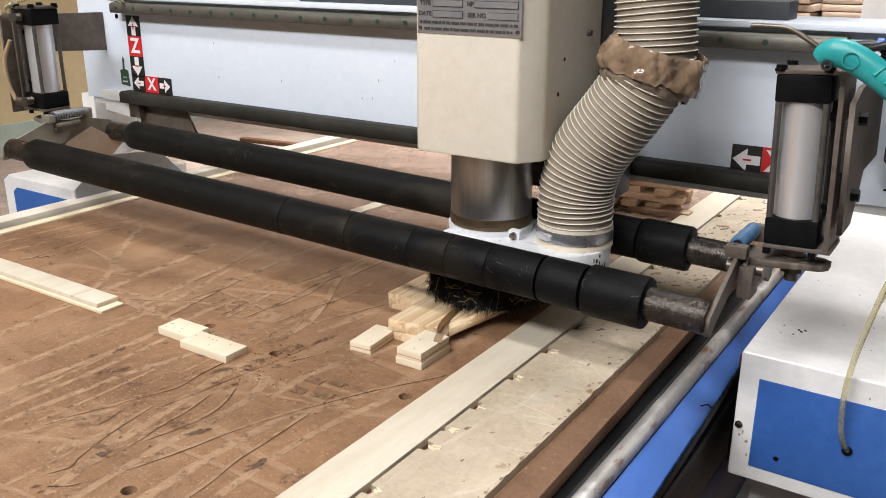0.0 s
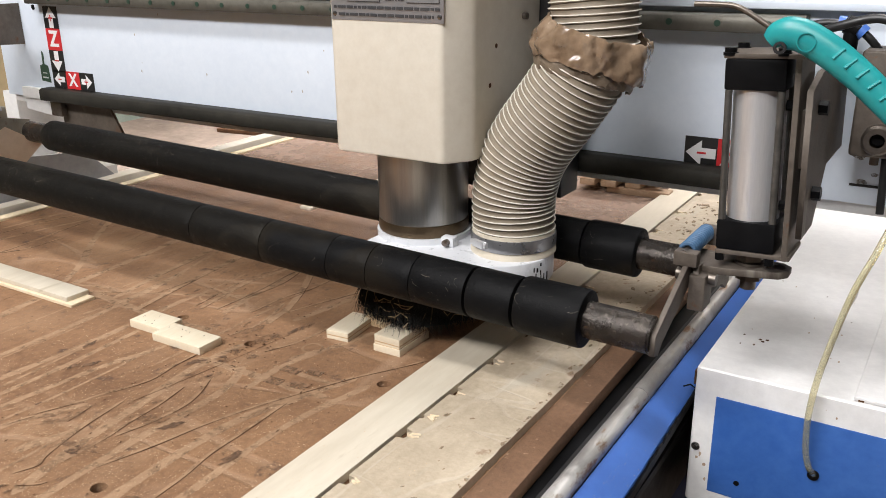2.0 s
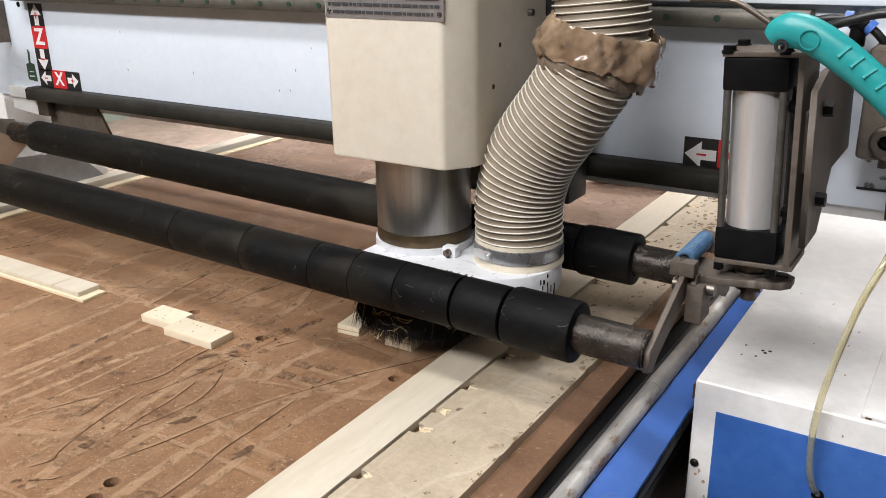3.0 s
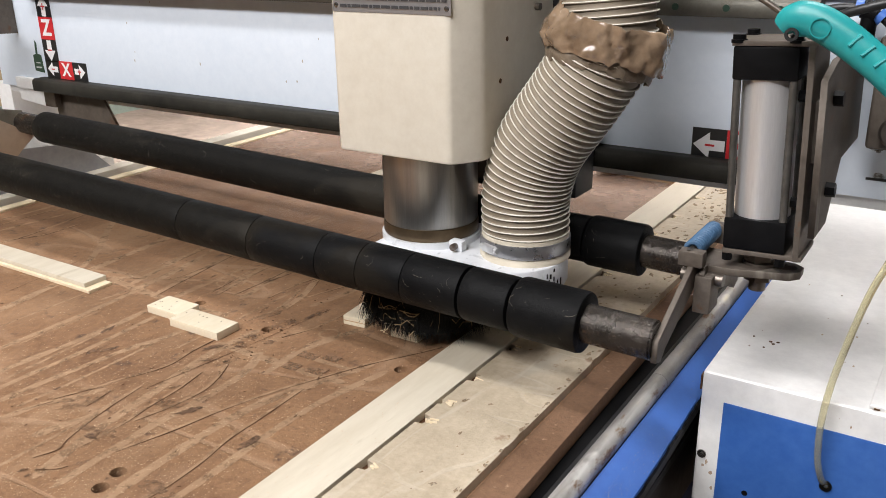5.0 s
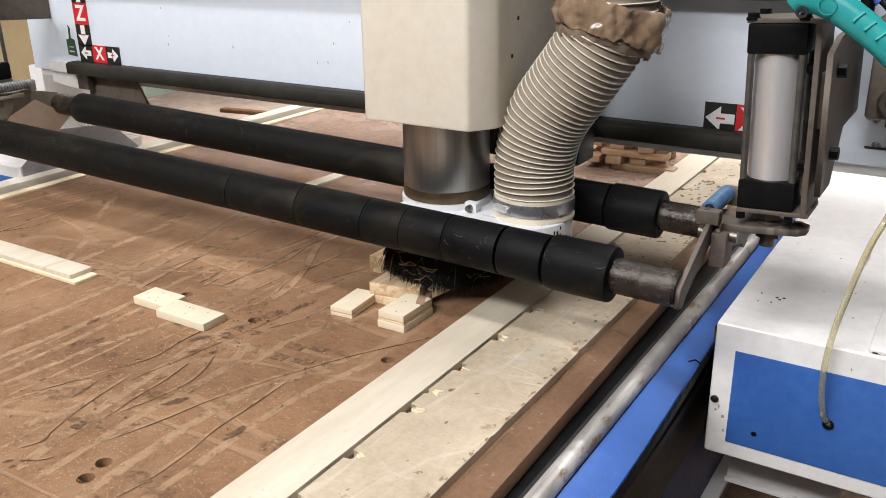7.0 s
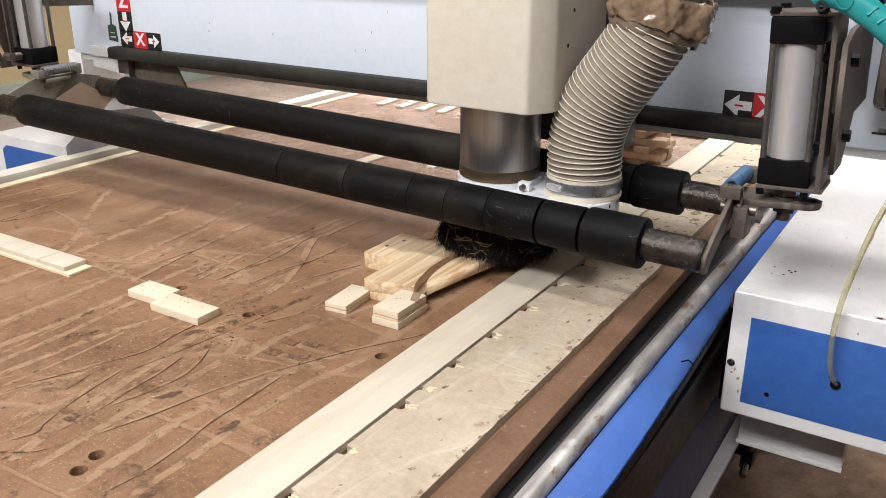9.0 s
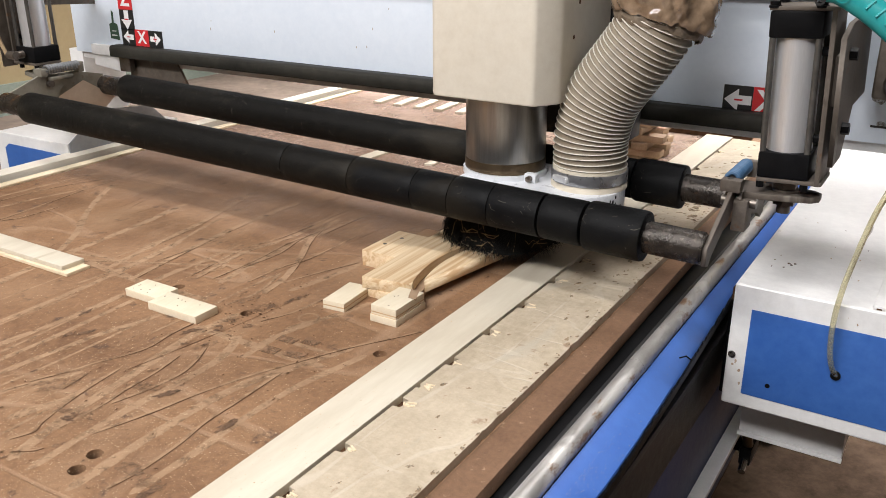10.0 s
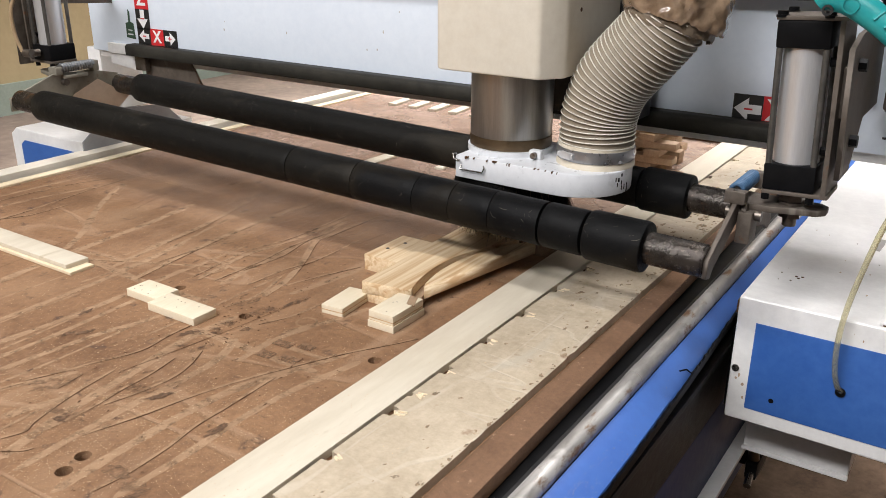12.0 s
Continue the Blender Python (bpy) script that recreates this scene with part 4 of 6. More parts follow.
    part("duct", box(-1.2, -.285, 1.305, 1.36, 1.2815, 1.307, .002), M_DUCT, c)


M_DUCT = surface("dark_grey_plastic", (.028, .031, .038), (.046, .050, .058), 10, .5, bump=.05)
M_GRIME = patchy(surface("brown_grime", (.40, .34, .28), (.54, .48, .41), 40, .7), 160, .38, .85)
M_SCUFF = surface("grey_brown_scuff", (.30, .26, .21), (.46, .42, .36), 30, .7)
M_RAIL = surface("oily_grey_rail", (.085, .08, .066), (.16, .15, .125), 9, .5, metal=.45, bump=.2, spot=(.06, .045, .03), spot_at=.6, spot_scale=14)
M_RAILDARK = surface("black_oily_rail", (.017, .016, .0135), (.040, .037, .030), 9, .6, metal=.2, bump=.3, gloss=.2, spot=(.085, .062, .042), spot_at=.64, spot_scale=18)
M_CAP = surface("green_bolt_cap", (.012, .035, .022), (.025, .06, .04), 20, .5)
gantry()


def cover(name, x0, x1, z0, z1, y0, y1, px0, px1, pz0, pz1, label, cut=0.0):
    t = rides(thing(name, ((x0 + x1) / 2, (y0 + y1) / 2, z0), label, "machine cover", "drive covers"))
    if cut:
        out = [(x0, z0), (x1, z0), (x1, z1), (x0 + cut, z1), (x0, z1 - cut * .7)]
        part("shell", plate(out, -(y1 - y0), 0, bevel=.003, matrix=upright(0, y0, 0)), M_GREYWHITE, t)
        part("panel", plate([(px0, pz0), (px1, pz0), (px1, pz1), (px0 + cut * .7, pz1), (px0, pz1 - cut * .5)], 0, .0015, matrix=upright(0, y0, 0)), M_BLUE, t, "blue enamel panel", smooth=False)
    else:
        part("shell", box(x0, x1, y0, y1, z0, z1, .005, seg=3), M_GREYWHITE, t)
        part("panel", box(px0, px1, y0 - .0012, y0, pz0, pz1, .0004), M_BLUE, t, "blue enamel panel with a grommet hole")
    return t


def covers():
    t = cover("drive_cover", -.2415, .16, .687, .8735, 1.083, 1.95, -.2150, .14, .7095, .8400, "white enamelled drive cover with a blue panel")
    for x, z in ((-.2338, .7665),):
        part("side_bolt", hexnut((x, 1.083, z), (x, 1.079, z), .0036, bm=rod((x, 1.083, z), (x, 1.0815, z), .0052)), M_BRIGHT, t)
    part("grommet", lathe([(.003, 0), (.0065, .0002), (.0065, .002), (.003, .002)], (-.0985, 1.0818, .7725), (0, -1, 0)), M_BLACK, t)
    part("scar", plate(circle(-.181, .7315, .0035, 9), 0, .0004, matrix=upright(0, 1.0817, 0)), M_BLACK, t)
    part("lower_tray", box(-.232, -.080, 1.20, 1.34, .576, .6865, .002), M_GREYWHITE, t, "white recessed tray under the cover")
    part("tray_rim", box(-.233, -.079, 1.192, 1.1995, .574, .5795, .001), M_GREYWHITE, t)
    for k, y in enumerate((1.12, 1.145, 1.175, 1.21, 1.26)):
        part("edge_bolt", hexnut((-.2425, y, .85 - .004 * (k % 2)), (-.2475, y, .85 - .004 * (k % 2)), .0042), M_STEEL, t)
    rng = random.Random(77)
    for k in range(8):
        x, z = rng.uniform(-.241, -.216), .745 + rng.gauss(0, .014)
        if k % 4 == 0:
            x, z = rng.uniform(-.24, -.05), .8475 + rng.uniform(.001, .012)
        s = rng.uniform(.0006, .0026)
        part("rust_spot", plate([(x + s * rng.uniform(.4, 1) * math.cos(.785 * j), z + 1.5 * s * rng.uniform(.4, 1) * math.sin(.785 * j)) for j in range(8)], 0, .0002 + .00001 * k, matrix=upright(0, 1.083, 0)), M_RUSTSPOT, t, smooth=False)
    part("edge_chip", box(-.2436, -.2418, 1.085, 1.10, .848, .866, 0), M_CUT, t)
    for x, y in ((-.19, 1.19), (-.186, 1.197), (-.194, 1.195)):
        part("paint_chip", rod((x, y, .8735), (x, y, .8739), .0022, n=7), M_CUT, t)
    rng = random.Random(91)
    for k in range(14):
        x, y, r = rng.uniform(-.225, -.085), rng.uniform(1.12, 1.42), rng.uniform(.0006, .0018)
        part("speck", plate([(x + r * rng.uniform(.5, 1) * math.cos(.9 * j), y + 1.5 * r * rng.uniform(.5, 1) * math.sin(.9 * j)) for j in range(7)], .8735, .8738), M_RUSTSPOT if k % 3 else M_CUT, t, smooth=False)
    part("drip_stain", plate([(-.118, 1.37), (-.112, 1.37), (-.110, 1.405), (-.111, 1.43), (-.119, 1.43), (-.120, 1.405)], .8735, .8738), M_STAIN, t, smooth=False)
    part("carriage_plate", box(-.262, -.2435, 1.16, 1.8, .66, .79, .002), M_BLACK, t, "black carriage plate on the guide rail")
    m = rides(thing("cover_lid", (.05, 1.5, .8737), "low white enamelled lid screwed on the drive cover", "machine cover", "drive covers"))
    part("lid", box(-.0705, .158, 1.088, 1.93, .8737, .8790, .002, seg=3), M_GREYWHITE, m)
    part("lid_chip", box(-.066, -.060, 1.0875, 1.0885, .8742, .8760, 0), M_CUT, m)
    u = cover("drive_cover", -1.935, -1.664, .70, .884, 1.07, 1.38, -1.897, -1.683, .72, .858, "white enamelled drive cover with a blue panel", cut=.022)
    part("inner_cheek", plate([(1.072, .75), (1.40, .75), (1.38, .85), (1.30, .93), (1.16, .945), (1.072, .884)], 0, .003,
                              matrix=Matrix(((0, 0, 1, -1.663), (1, 0, 0, 0), (0, 1, 0, 0), (0, 0, 0, 1)))), M_GREYPAINT, u, "grey enamel inner cheek", smooth=False)
    c = rides(thing("cardboard_sheet", (-1.66, 1.12, .885), "bent dusty cardboard sheet lying on a machine cover", "cardboard"))
    bm = bmesh.new()
    rows = [[bm.verts.new((x, y, z + .003 * noise.noise((y * 30, z * 30, 0)))) for x, y, z in row] for row in (
        ((-1.652, 1.030, .955), (-1.646, 1.042, .975), (-1.640, 1.055, .995), (-1.630, 1.109, 1.021)),
        ((-1.650, 1.08, .938), (-1.644, 1.09, .955), (-1.638, 1.10, .972), (-1.628, 1.145, .998)),
        ((-1.655, 1.145, .928), (-1.646, 1.15, .937), (-1.636, 1.153, .948), (-1.626, 1.181, .975)))]
    for a, b in zip(rows, rows[1:]):
        for i in range(3):
            bm.faces.new((a[i], a[i + 1], b[i + 1], b[i]))
    bmesh.ops.solidify(bm, geom=list(bm.faces), thickness=.003)
    part("sheet", bm, M_CARD, c)
    h = rides(thing("clear_tube", (-.098, 1.08, .7725), "yellowed clear plastic tube running into a grommet", "tube"))
    line = smooth_line([(-.098, 1.083, .7725), (-.1035, 1.074, .785), (-.1085, 1.066, .812), (-.1105, 1.064, .853), (-.108, 1.07, .893), (-.1015, 1.075, .933), (-.087, 1.08, 1.0), (-.07, 1.10, 1.05), (-.05, 1.14, 1.12), (-.04, 1.2, 1.2)], 6)
    part("tube", pipe(line, .0036), M_TUBE, h)


M_RUSTSPOT = surface("brown_rust_stain", (.30, .20, .13), (.50, .40, .30), 60, .8)
M_GREYPAINT = surface("grey_enamel", (.26, .27, .29), (.36, .37, .39), 5, .45)
M_STAIN = surface("grey_stain", (.22, .20, .19), (.32, .30, .28), 20, .6)
covers()


# ---- pressure rollers ----
def roller(name, y, zl, zr, xl, xr, shaft_l, shaft_r, cuts, label, thick_from):
    t = rides(thing(name, ((xl + xr) / 2, y, (zl + zr) / 2 - .03), label, "roller", "pressure rollers"))

    def z_at(x):
        return zl + (zr - zl) * (x - xl) / (xr - xl)
    part("shaft", rod((shaft_l, y, z_at(shaft_l)), (shaft_r, y, z_at(shaft_r)), .0205, n=32, bevel=.002), M_SHAFT, t, "oily bare steel shaft")
    edges = [xl] + cuts + [xr]
    axis = Vector((xr - xl, 0, zr - zl)).normalized()
    for a, b in zip(edges, edges[1:]):
        r = .0325 if a >= thick_from else .0300

        def rad(x, r=r):
            return r * (1 + (.016 * noise.noise((x * 5, y * 3, 1)) if a < thick_from else 0))
        gap = .0004 if a < thick_from - .08 else .003
        a2, b2 = a + gap / 2, b - gap / 2
        prof = [(.019, 0), (rad(a2) - .0015, 0), (rad(a2) - .0001, .0003), (rad(a2), .0006)] if gap < .001 else [(.019, 0), (r - .004, 0), (r - .001, .0012), (r, .004)]
        n = max(3, int((b2 - a2) / .02))
        prof += [(rad(a2 + (b2 - a2) * k / n), (b2 - a2) * k / n) for k in range(1, n)]
        prof += [(rad(b2), b2 - a2 - .0006), (rad(b2) - .0001, b2 - a2 - .0003), (rad(b2) - .0015, b2 - a2), (.019, b2 - a2)] if gap < .001 else [(r, b2 - a2 - .004), (r - .001, b2 - a2 - .0012), (r - .004, b2 - a2), (.019, b2 - a2)]
        part("sleeve", lathe(prof, (a2, y, z_at(a2)), axis, n=40), M_DUSTRUBBER if a < -.88 else M_RUBBER, t, "black rubber sleeve")
    lint(t, y, zl, zr, xl, xr, thick_from, int(y * 100))


def lint(t, y, zl, zr, xl, xr, thick_from, seed):
    """Pale fibres and scuffs clinging to the rubber."""
    rng = random.Random(seed)
    bm = bmesh.new()
    for k in range(360):
        x, a, way = rng.uniform(xl + .01, xr - .01), rng.uniform(1.2, 4.9), rng.uniform(0, 3.14)
        x = x if k % 4 else xl + .4 * (x - xl)
        r = .0329 if x > thick_from + .01 else .0307
        n, size, bend = 4, rng.choice((.0008, .001, .0012, .0015, .003, .006, .012)), rng.gauss(0, .35)
        w = rng.choice((.0001, .00016, .00024)) * (1.6 if size < .001 else 1)
        prev = None
        for j in range(n):
            s = size * j / (n - 1)
            u, v = x + s * math.cos(way + bend * j), a + s * math.sin(way + bend * j) / r
            zc = zl + (zr - zl) * (u - xl) / (xr - xl)
            dx, da = -math.sin(way + bend * j) * w, math.cos(way + bend * j) * w / r
            cur = [bm.verts.new((u + e * dx, y + r * math.cos(v + e * da), zc + r * math.sin(v + e * da))) for e in (-1, 1)]
            if prev:
                bm.faces.new((prev[0], cur[0], cur[1], prev[1]))
            prev = cur
    part("lint", bm, M_LINT, t, "pale fibres and scuffs on the rubber", smooth=False, kind="stuff")


M_LINT = surface("grey_tan_lint", (.03, .026, .02), (.15, .13, .10), 30, .8)
M_SHAFT = surface("oily_steel_shaft", (.018, .015, .013), (.066, .055, .046), 22, .25, metal=.6, bump=.9, spot=(.11, .056, .028), spot_at=.58, spot_scale=24)
roller("front_pressure_roller", .943, .9965, .9685, -1.572, -.324, -1.652, -.253, [-.905, -.776, -.664, -.603, -.540, -.4666, -.4048], "long black rubber-sleeved pressure roller", -.41)
roller("rear_pressure_roller", 1.165, 1.0, .9715, -1.56, -.345, -1.636, -.280, [-.52, -.4207], "long black rubber-sleeved pressure roller behind the spindle", -.43)


M_TIEROD = surface("dull_grey_rod", (.07, .066, .06), (.15, .142, .13), 12, .4, metal=.6)
M_OLIVE = surface("olive_grey_steel", (.19, .175, .14), (.30, .28, .23), 10, .55, metal=.3, bump=.2, spot=(.20, .12, .07), spot_at=.63, spot_scale=16)


def coil(p, q, r, wire, turns, bm=None):
    p, q = Vector(p), Vector(q)
    d = (q - p).normalized()
    u = d.cross(Vector((0, 0, 1))).normalized()
    v = d.cross(u)
    n = turns * 12
    pts = [p + (q - p) * k / n + r * (math.cos(k * math.pi / 6) * u + math.sin(k * math.pi / 6) * v) for k in range(n + 1)]
    return pipe(pts, wire, n=7, bm=bm)


def air_cylinder(cx, cy, z, side, label):
    """A pneumatic cylinder with tie rods in its bracket; side +1: the bracket is at +x."""
    t = rides(thing("air_cylinder", (cx, cy, z), label, "air cylinder", "air cylinders"))
    h = .0305
    part("bottom_cap", box(cx - h, cx + h, cy - h, cy + h, z, z + .033, .003), M_BLACK, t, "black end cap")
    part("top_cap", box(cx - h, cx + h, cy - h, cy + h, z + .171, z + .203, .003), M_BLACK, t, "black end cap")
    part("barrel", rod((cx, cy, z + .033), (cx, cy, z + .171), .0272, n=48), M_ALU, t, "bright aluminium barrel")
    for sx in (-1, 1):
        for sy in (-1, 1):
            x, y = cx + sx * .0260, cy + sy * .0260
            part("tie_rod", rod((x, y, z + .033), (x, y, z + .171), .0038, n=14), M_TIEROD, t)
            part("bolt", rod((x, y, z + .208), (x, y, z + .2135), .0062, n=16, bm=rod((x, y, z + .206), (x, y, z + .209), .0075, n=16)), M_BLACK, t)
            part("bolt", hexnut((x, y, z - .013), (x, y, z - .005), .0052), M_BLACK, t)
    part("top_bracket", box(cx - h - .001, cx + h + .016, cy - h - .001, cy + h + .001, z + .2032, z + .2082, .001) if side > 0 else
         box(cx - h - .016, cx + h + .001, cy - h - .001, cy + h + .001, z + .2032, z + .2082, .001), M_RUST, t, "rusty steel bracket")
    part("bottom_bracket", box(min(cx - h * side, cx + (h + .016) * side), max(cx - h * side, cx + (h + .016) * side), cy - h, cy + h, z - .0052, z - .0002, .001), M_RUST, t)
    xs = cx + side * (h + .0105)
    part("side_bracket", box(xs - .003, xs + .003, cy - h - .001, cy + h + .012, z - .0052, z + .2082, .001), M_RUST, t, "rusty side plate")
    for zz in (z + .05, z + .155):
        part("bracket_bolt", hexnut((xs - side * .003, cy - .012, zz), (xs - side * .012, cy - .012, zz), .0055), M_BLACK, t)
    xm = xs + side * .012
    m = Matrix(((0, 0, 1, xm - .003), (1, 0, 0, 0), (0, 1, 0, 0), (0, 0, 0, 1)))
    if side > 0:
        out = [(cy - .028, z + .02), (cy + .03, z + .02), (cy + .09, z + .075), (1.276, z + .075), (1.276, z + .19), (cy + .02, z + .185), (cy - .028, z + .172)]
    else:
        out = [(cy - .05, z - .01), (cy - .02, z - .01), (cy + .03, z + .11), (1.276, z + .10), (1.276, z + .185), (cy - .05, z + .19)]
    part("mounting_plate", plate(out, 0, .006, matrix=m), M_RUST, t, "grey steel mounting plate", smooth=False)
    part("mount_spacer", box(min(xs, xm), max(xs, xm), cy - .01, cy + .02, z + .09, z + .15, .001), M_RUST, t)
    for dy, zz in ((.012, z + .15), (.012, z + .06)):
        part("plate_bolt", hexnut((xm + side * .003, cy + dy, zz), (xm + side * .012, cy + dy, zz), .0075), M_BLACK, t)
    part("piston_rod", rod((cx, cy, z - .03), (cx, cy, z), .0095, n=20), M_BRIGHT, t)
    part("rod_nut", hexnut((cx, cy, z - .018), (cx, cy, z - .010), .0155), M_STEEL, t)
    return t


def lever_set(cx, cy, zc, x_arm, zf, zr, side, spring, label, steel):
    """The rocking levers that tie a cylinder to both rollers; side +1: the cylinder is at +x of the arms."""
    t = rides(thing("roller_lever", (x_arm, 1.06, zc - .06), label, "lever", "roller levers"))
    a, b = x_arm - .01 * side, cx + .042 * side
    lo = [(a, cy - .035), (cx - .02 * side, cy - .032), (b - .008 * side, cy - .016), (b, cy - .006), (b, cy + .010), (b - .01 * side, cy + .018), (cx - .02 * side, cy + .020), (a, cy + .022)]
    s0, s1 = cx + .017 * side, cx + .034 * side
    slot = [(s0, cy - .007), (s1, cy - .004), (s1 + .004 * side, cy + .002), (s1, cy + .008), (s0, cy + .007)]
    part("slotted_arm", plate(lo, zc - .004, zc + .004, [slot], bevel=.0006), steel, t, "slotted grey steel arm", smooth=False)
    part("washer", rod((cx, cy, zc + .0042), (cx, cy, zc + .0075), .0165, n=24), M_STEEL, t)
    part("nut", hexnut((cx, cy, zc - .0135), (cx, cy, zc - .0042), .0145), M_STEEL, t)
    part("bolt_end", rod((cx, cy, zc - .025), (cx, cy, zc - .0135), .0085, n=18), M_STEEL, t)
    m = Matrix(((0, 0, 1, x_arm - .003), (1, 0, 0, 0), (0, 1, 0, 0), (0, 0, 0, 1)))
    front = [(.930, zf - .018), (.944, zf - .022), (.955, zf - .012), (1.055, zc - .012), (1.062, zc + .010), (1.045, zc + .014), (1.030, zc + .008), (.932, zf + .004)]
    if side < 0:
        front = [(.925, zf - .020), (.955, zf - .020), (1.062, zc - .040), (1.085, zc - .010), (1.080, zc + .006), (1.030, zc + .010), (.925, zf + .006)]
    part("front_arm", plate(front, 0, .006, bevel=.0006, matrix=m), steel, t, "worn grey flat-bar arm", smooth=False)
    m2 = Matrix(((0, 0, 1, x_arm - .003 + .010 * side), (1, 0, 0, 0), (0, 1, 0, 0), (0, 0, 0, 1)))
    rear = [(1.180, zr - .02), (1.165, zr - .024), (1.15, zr - .014), (1.055, zc - .030), (1.035, zc - .02), (1.035, zc + .006), (1.055, zc + .004), (1.178, zr + .012)]
    if side < 0:
        rear = [(1.185, zr - .020), (1.150, zr - .022), (1.062, zc - .052), (1.040, zc - .034), (1.042, zc + .002), (1.115, zc + .006), (1.187, zr + .016)]
    part("rear_arm", plate(rear, 0, .006, bevel=.0006, matrix=m2), steel, t, "worn grey flat-bar arm", smooth=False)
    part("pivot_block", box(min(x_arm + .004 * side, x_arm + .022 * side), max(x_arm + .004 * side, x_arm + .022 * side), 1.03, 1.062, zc - .045, zc - .004, .002), steel, t)
    part("pivot_pin", rod((x_arm - .014 * side, 1.046, zc - .01), (x_arm + .03 * side, 1.046, zc - .01), .007, n=18), M_STEEL, t)
    part("spring", coil((x_arm - .004 * side, 1.040, zc + .019), (x_arm - .004 * side, 1.118, zc + .019), .0076, .0026, 13), spring, t, "close-wound coil spring")
    part("spring_hook", rod((x_arm - .004 * side, 1.030, zc + .019), (x_arm - .004 * side, 1.128, zc + .019), .0042, n=10), M_STEEL, t)
    part("spring_lug", box(x_arm - .014, x_arm + .012, 1.026, 1.042, zc + .006, zc + .022, .002), steel, t)
    part("spring_lug", box(x_arm - .010, x_arm + .010, 1.116, 1.130, zc + .004, zc + .026, .002), steel, t)


RC = air_cylinder(-.1955, 1.0795, 1.0365, 1, "pneumatic cylinder with black caps in a rusty bracket")
lever_set(-.1935, 1.079, 1.0105, -.250, .967, .970, 1, M_BLUESPRING, "rocking roller lever with a blue spring", M_RUST)
RC["lean"] = -2.4
LC = air_cylinder(-1.728, 1.081, 1.057, -1, "pneumatic cylinder with air fittings in a grey bracket")
lever_set(-1.728, 1.079, 1.030, -1.660, .9975, 1.003, -1, M_SPRING, "rocking roller lever with a grey spring", M_OLIVE)
for zz in (1.075, 1.245):
    part("air_fitting", rod((-1.728, 1.045, zz), (-1.728, 1.022, zz), .008, n=16, bm=rod((-1.745, 1.024, zz), (-1.72, 1.024, zz), .0085, n=16)), M_STEEL, LC, "brass-grey elbow fitting")


def eye_bracket():
    t = rides(thing("eye_bracket", (-.105, 1.23, 1.11), "cast grey bracket with a bolt eye on the beam", "bracket"))
    part("body", box(-.128, -.082, 1.215, 1.276, 1.115, 1.235, .006, seg=3), M_RUST, t)
    part("eye", lathe([(.008, 0), (.017, .0), (.017, .012), (.014, .015), (.008, .015)], (-.098, 1.215, 1.138), (0, -1, 0)), M_STEEL, t)
    part("eye_bolt", hexnut((-.098, 1.214, 1.138), (-.098, 1.209, 1.138), .0075), M_BLACK, t)
    part("drain_screw", rod((-.100, 1.225, 1.115), (-.100, 1.225, 1.106), .005, n=10), M_STEEL, t)


eye_bracket()


def air_gun():
    t = rides(thing("air_blow_gun", (-.15, 1.02, 1.24), "teal plastic air blow gun hung on a cylinder bracket", "air gun"))
    line = smooth_line([(-.187, 1.02, 1.260), (-.178, 1.02, 1.267), (-.160, 1.02, 1.267), (-.136, 1.02, 1.255), (-.109, 1.02, 1.236), (-.082, 1.02, 1.213), (-.052, 1.02, 1.185), (-.02, 1.02, 1.155)], 5)
    rad = [.0085 + .0070 * min(1, i / 7) - .003 * max(0, (i - 14) / 21) for i in range(len(line))]
    body = part("grip", pipe(line, .015, n=20, radii=rad, flat=.72), M_TEAL, t, "teal ribbed plastic grip")
    for k in range(17, 34, 2):
        d = (line[k + 1] - line[k - 1]).normalized()
        up = Vector((-d.z, 0, d.x))
        if up.x < 0:
            up = -up
        q = line[k] + Vector((0, -.0012 - rad[k] * .70, 0))
        part("rib", rod(q - up * .001 - d * .002, q + Vector((0, rad[k] * .25, 0)) + up * rad[k] * .75, .0017, n=8), M_TEAL, body)
    part("hang_hole", lathe([(.0035, 0), (.0058, 0), (.0058, .004), (.0035, .004)], (-.175, 1.0115, 1.2555), (0, -1, 0), n=20), M_BLACKDUST, body)
    part("thumb_ring", lathe([(.0078, 0), (.0086, .0), (.0086, .0012), (.0078, .0012)], (-.152, 1.0085, 1.262), (0, -1, 0), n=24), M_TEAL, body)
    nozzle = smooth_line([(-.184, 1.022, 1.270), (-.195, 1.022, 1.277), (-.212, 1.022, 1.287), (-.224, 1.022, 1.2915), (-.24, 1.022, 1.2925), (-.262, 1.022, 1.2925)], 5)
    part("nozzle", pipe(nozzle, .0028, n=12), M_STEEL, t, "bent steel nozzle tube")


air_gun()


M_TANHOSE = surface("aged_tan_hose", (.30, .21, .12), (.42, .31, .19), 8, .4)


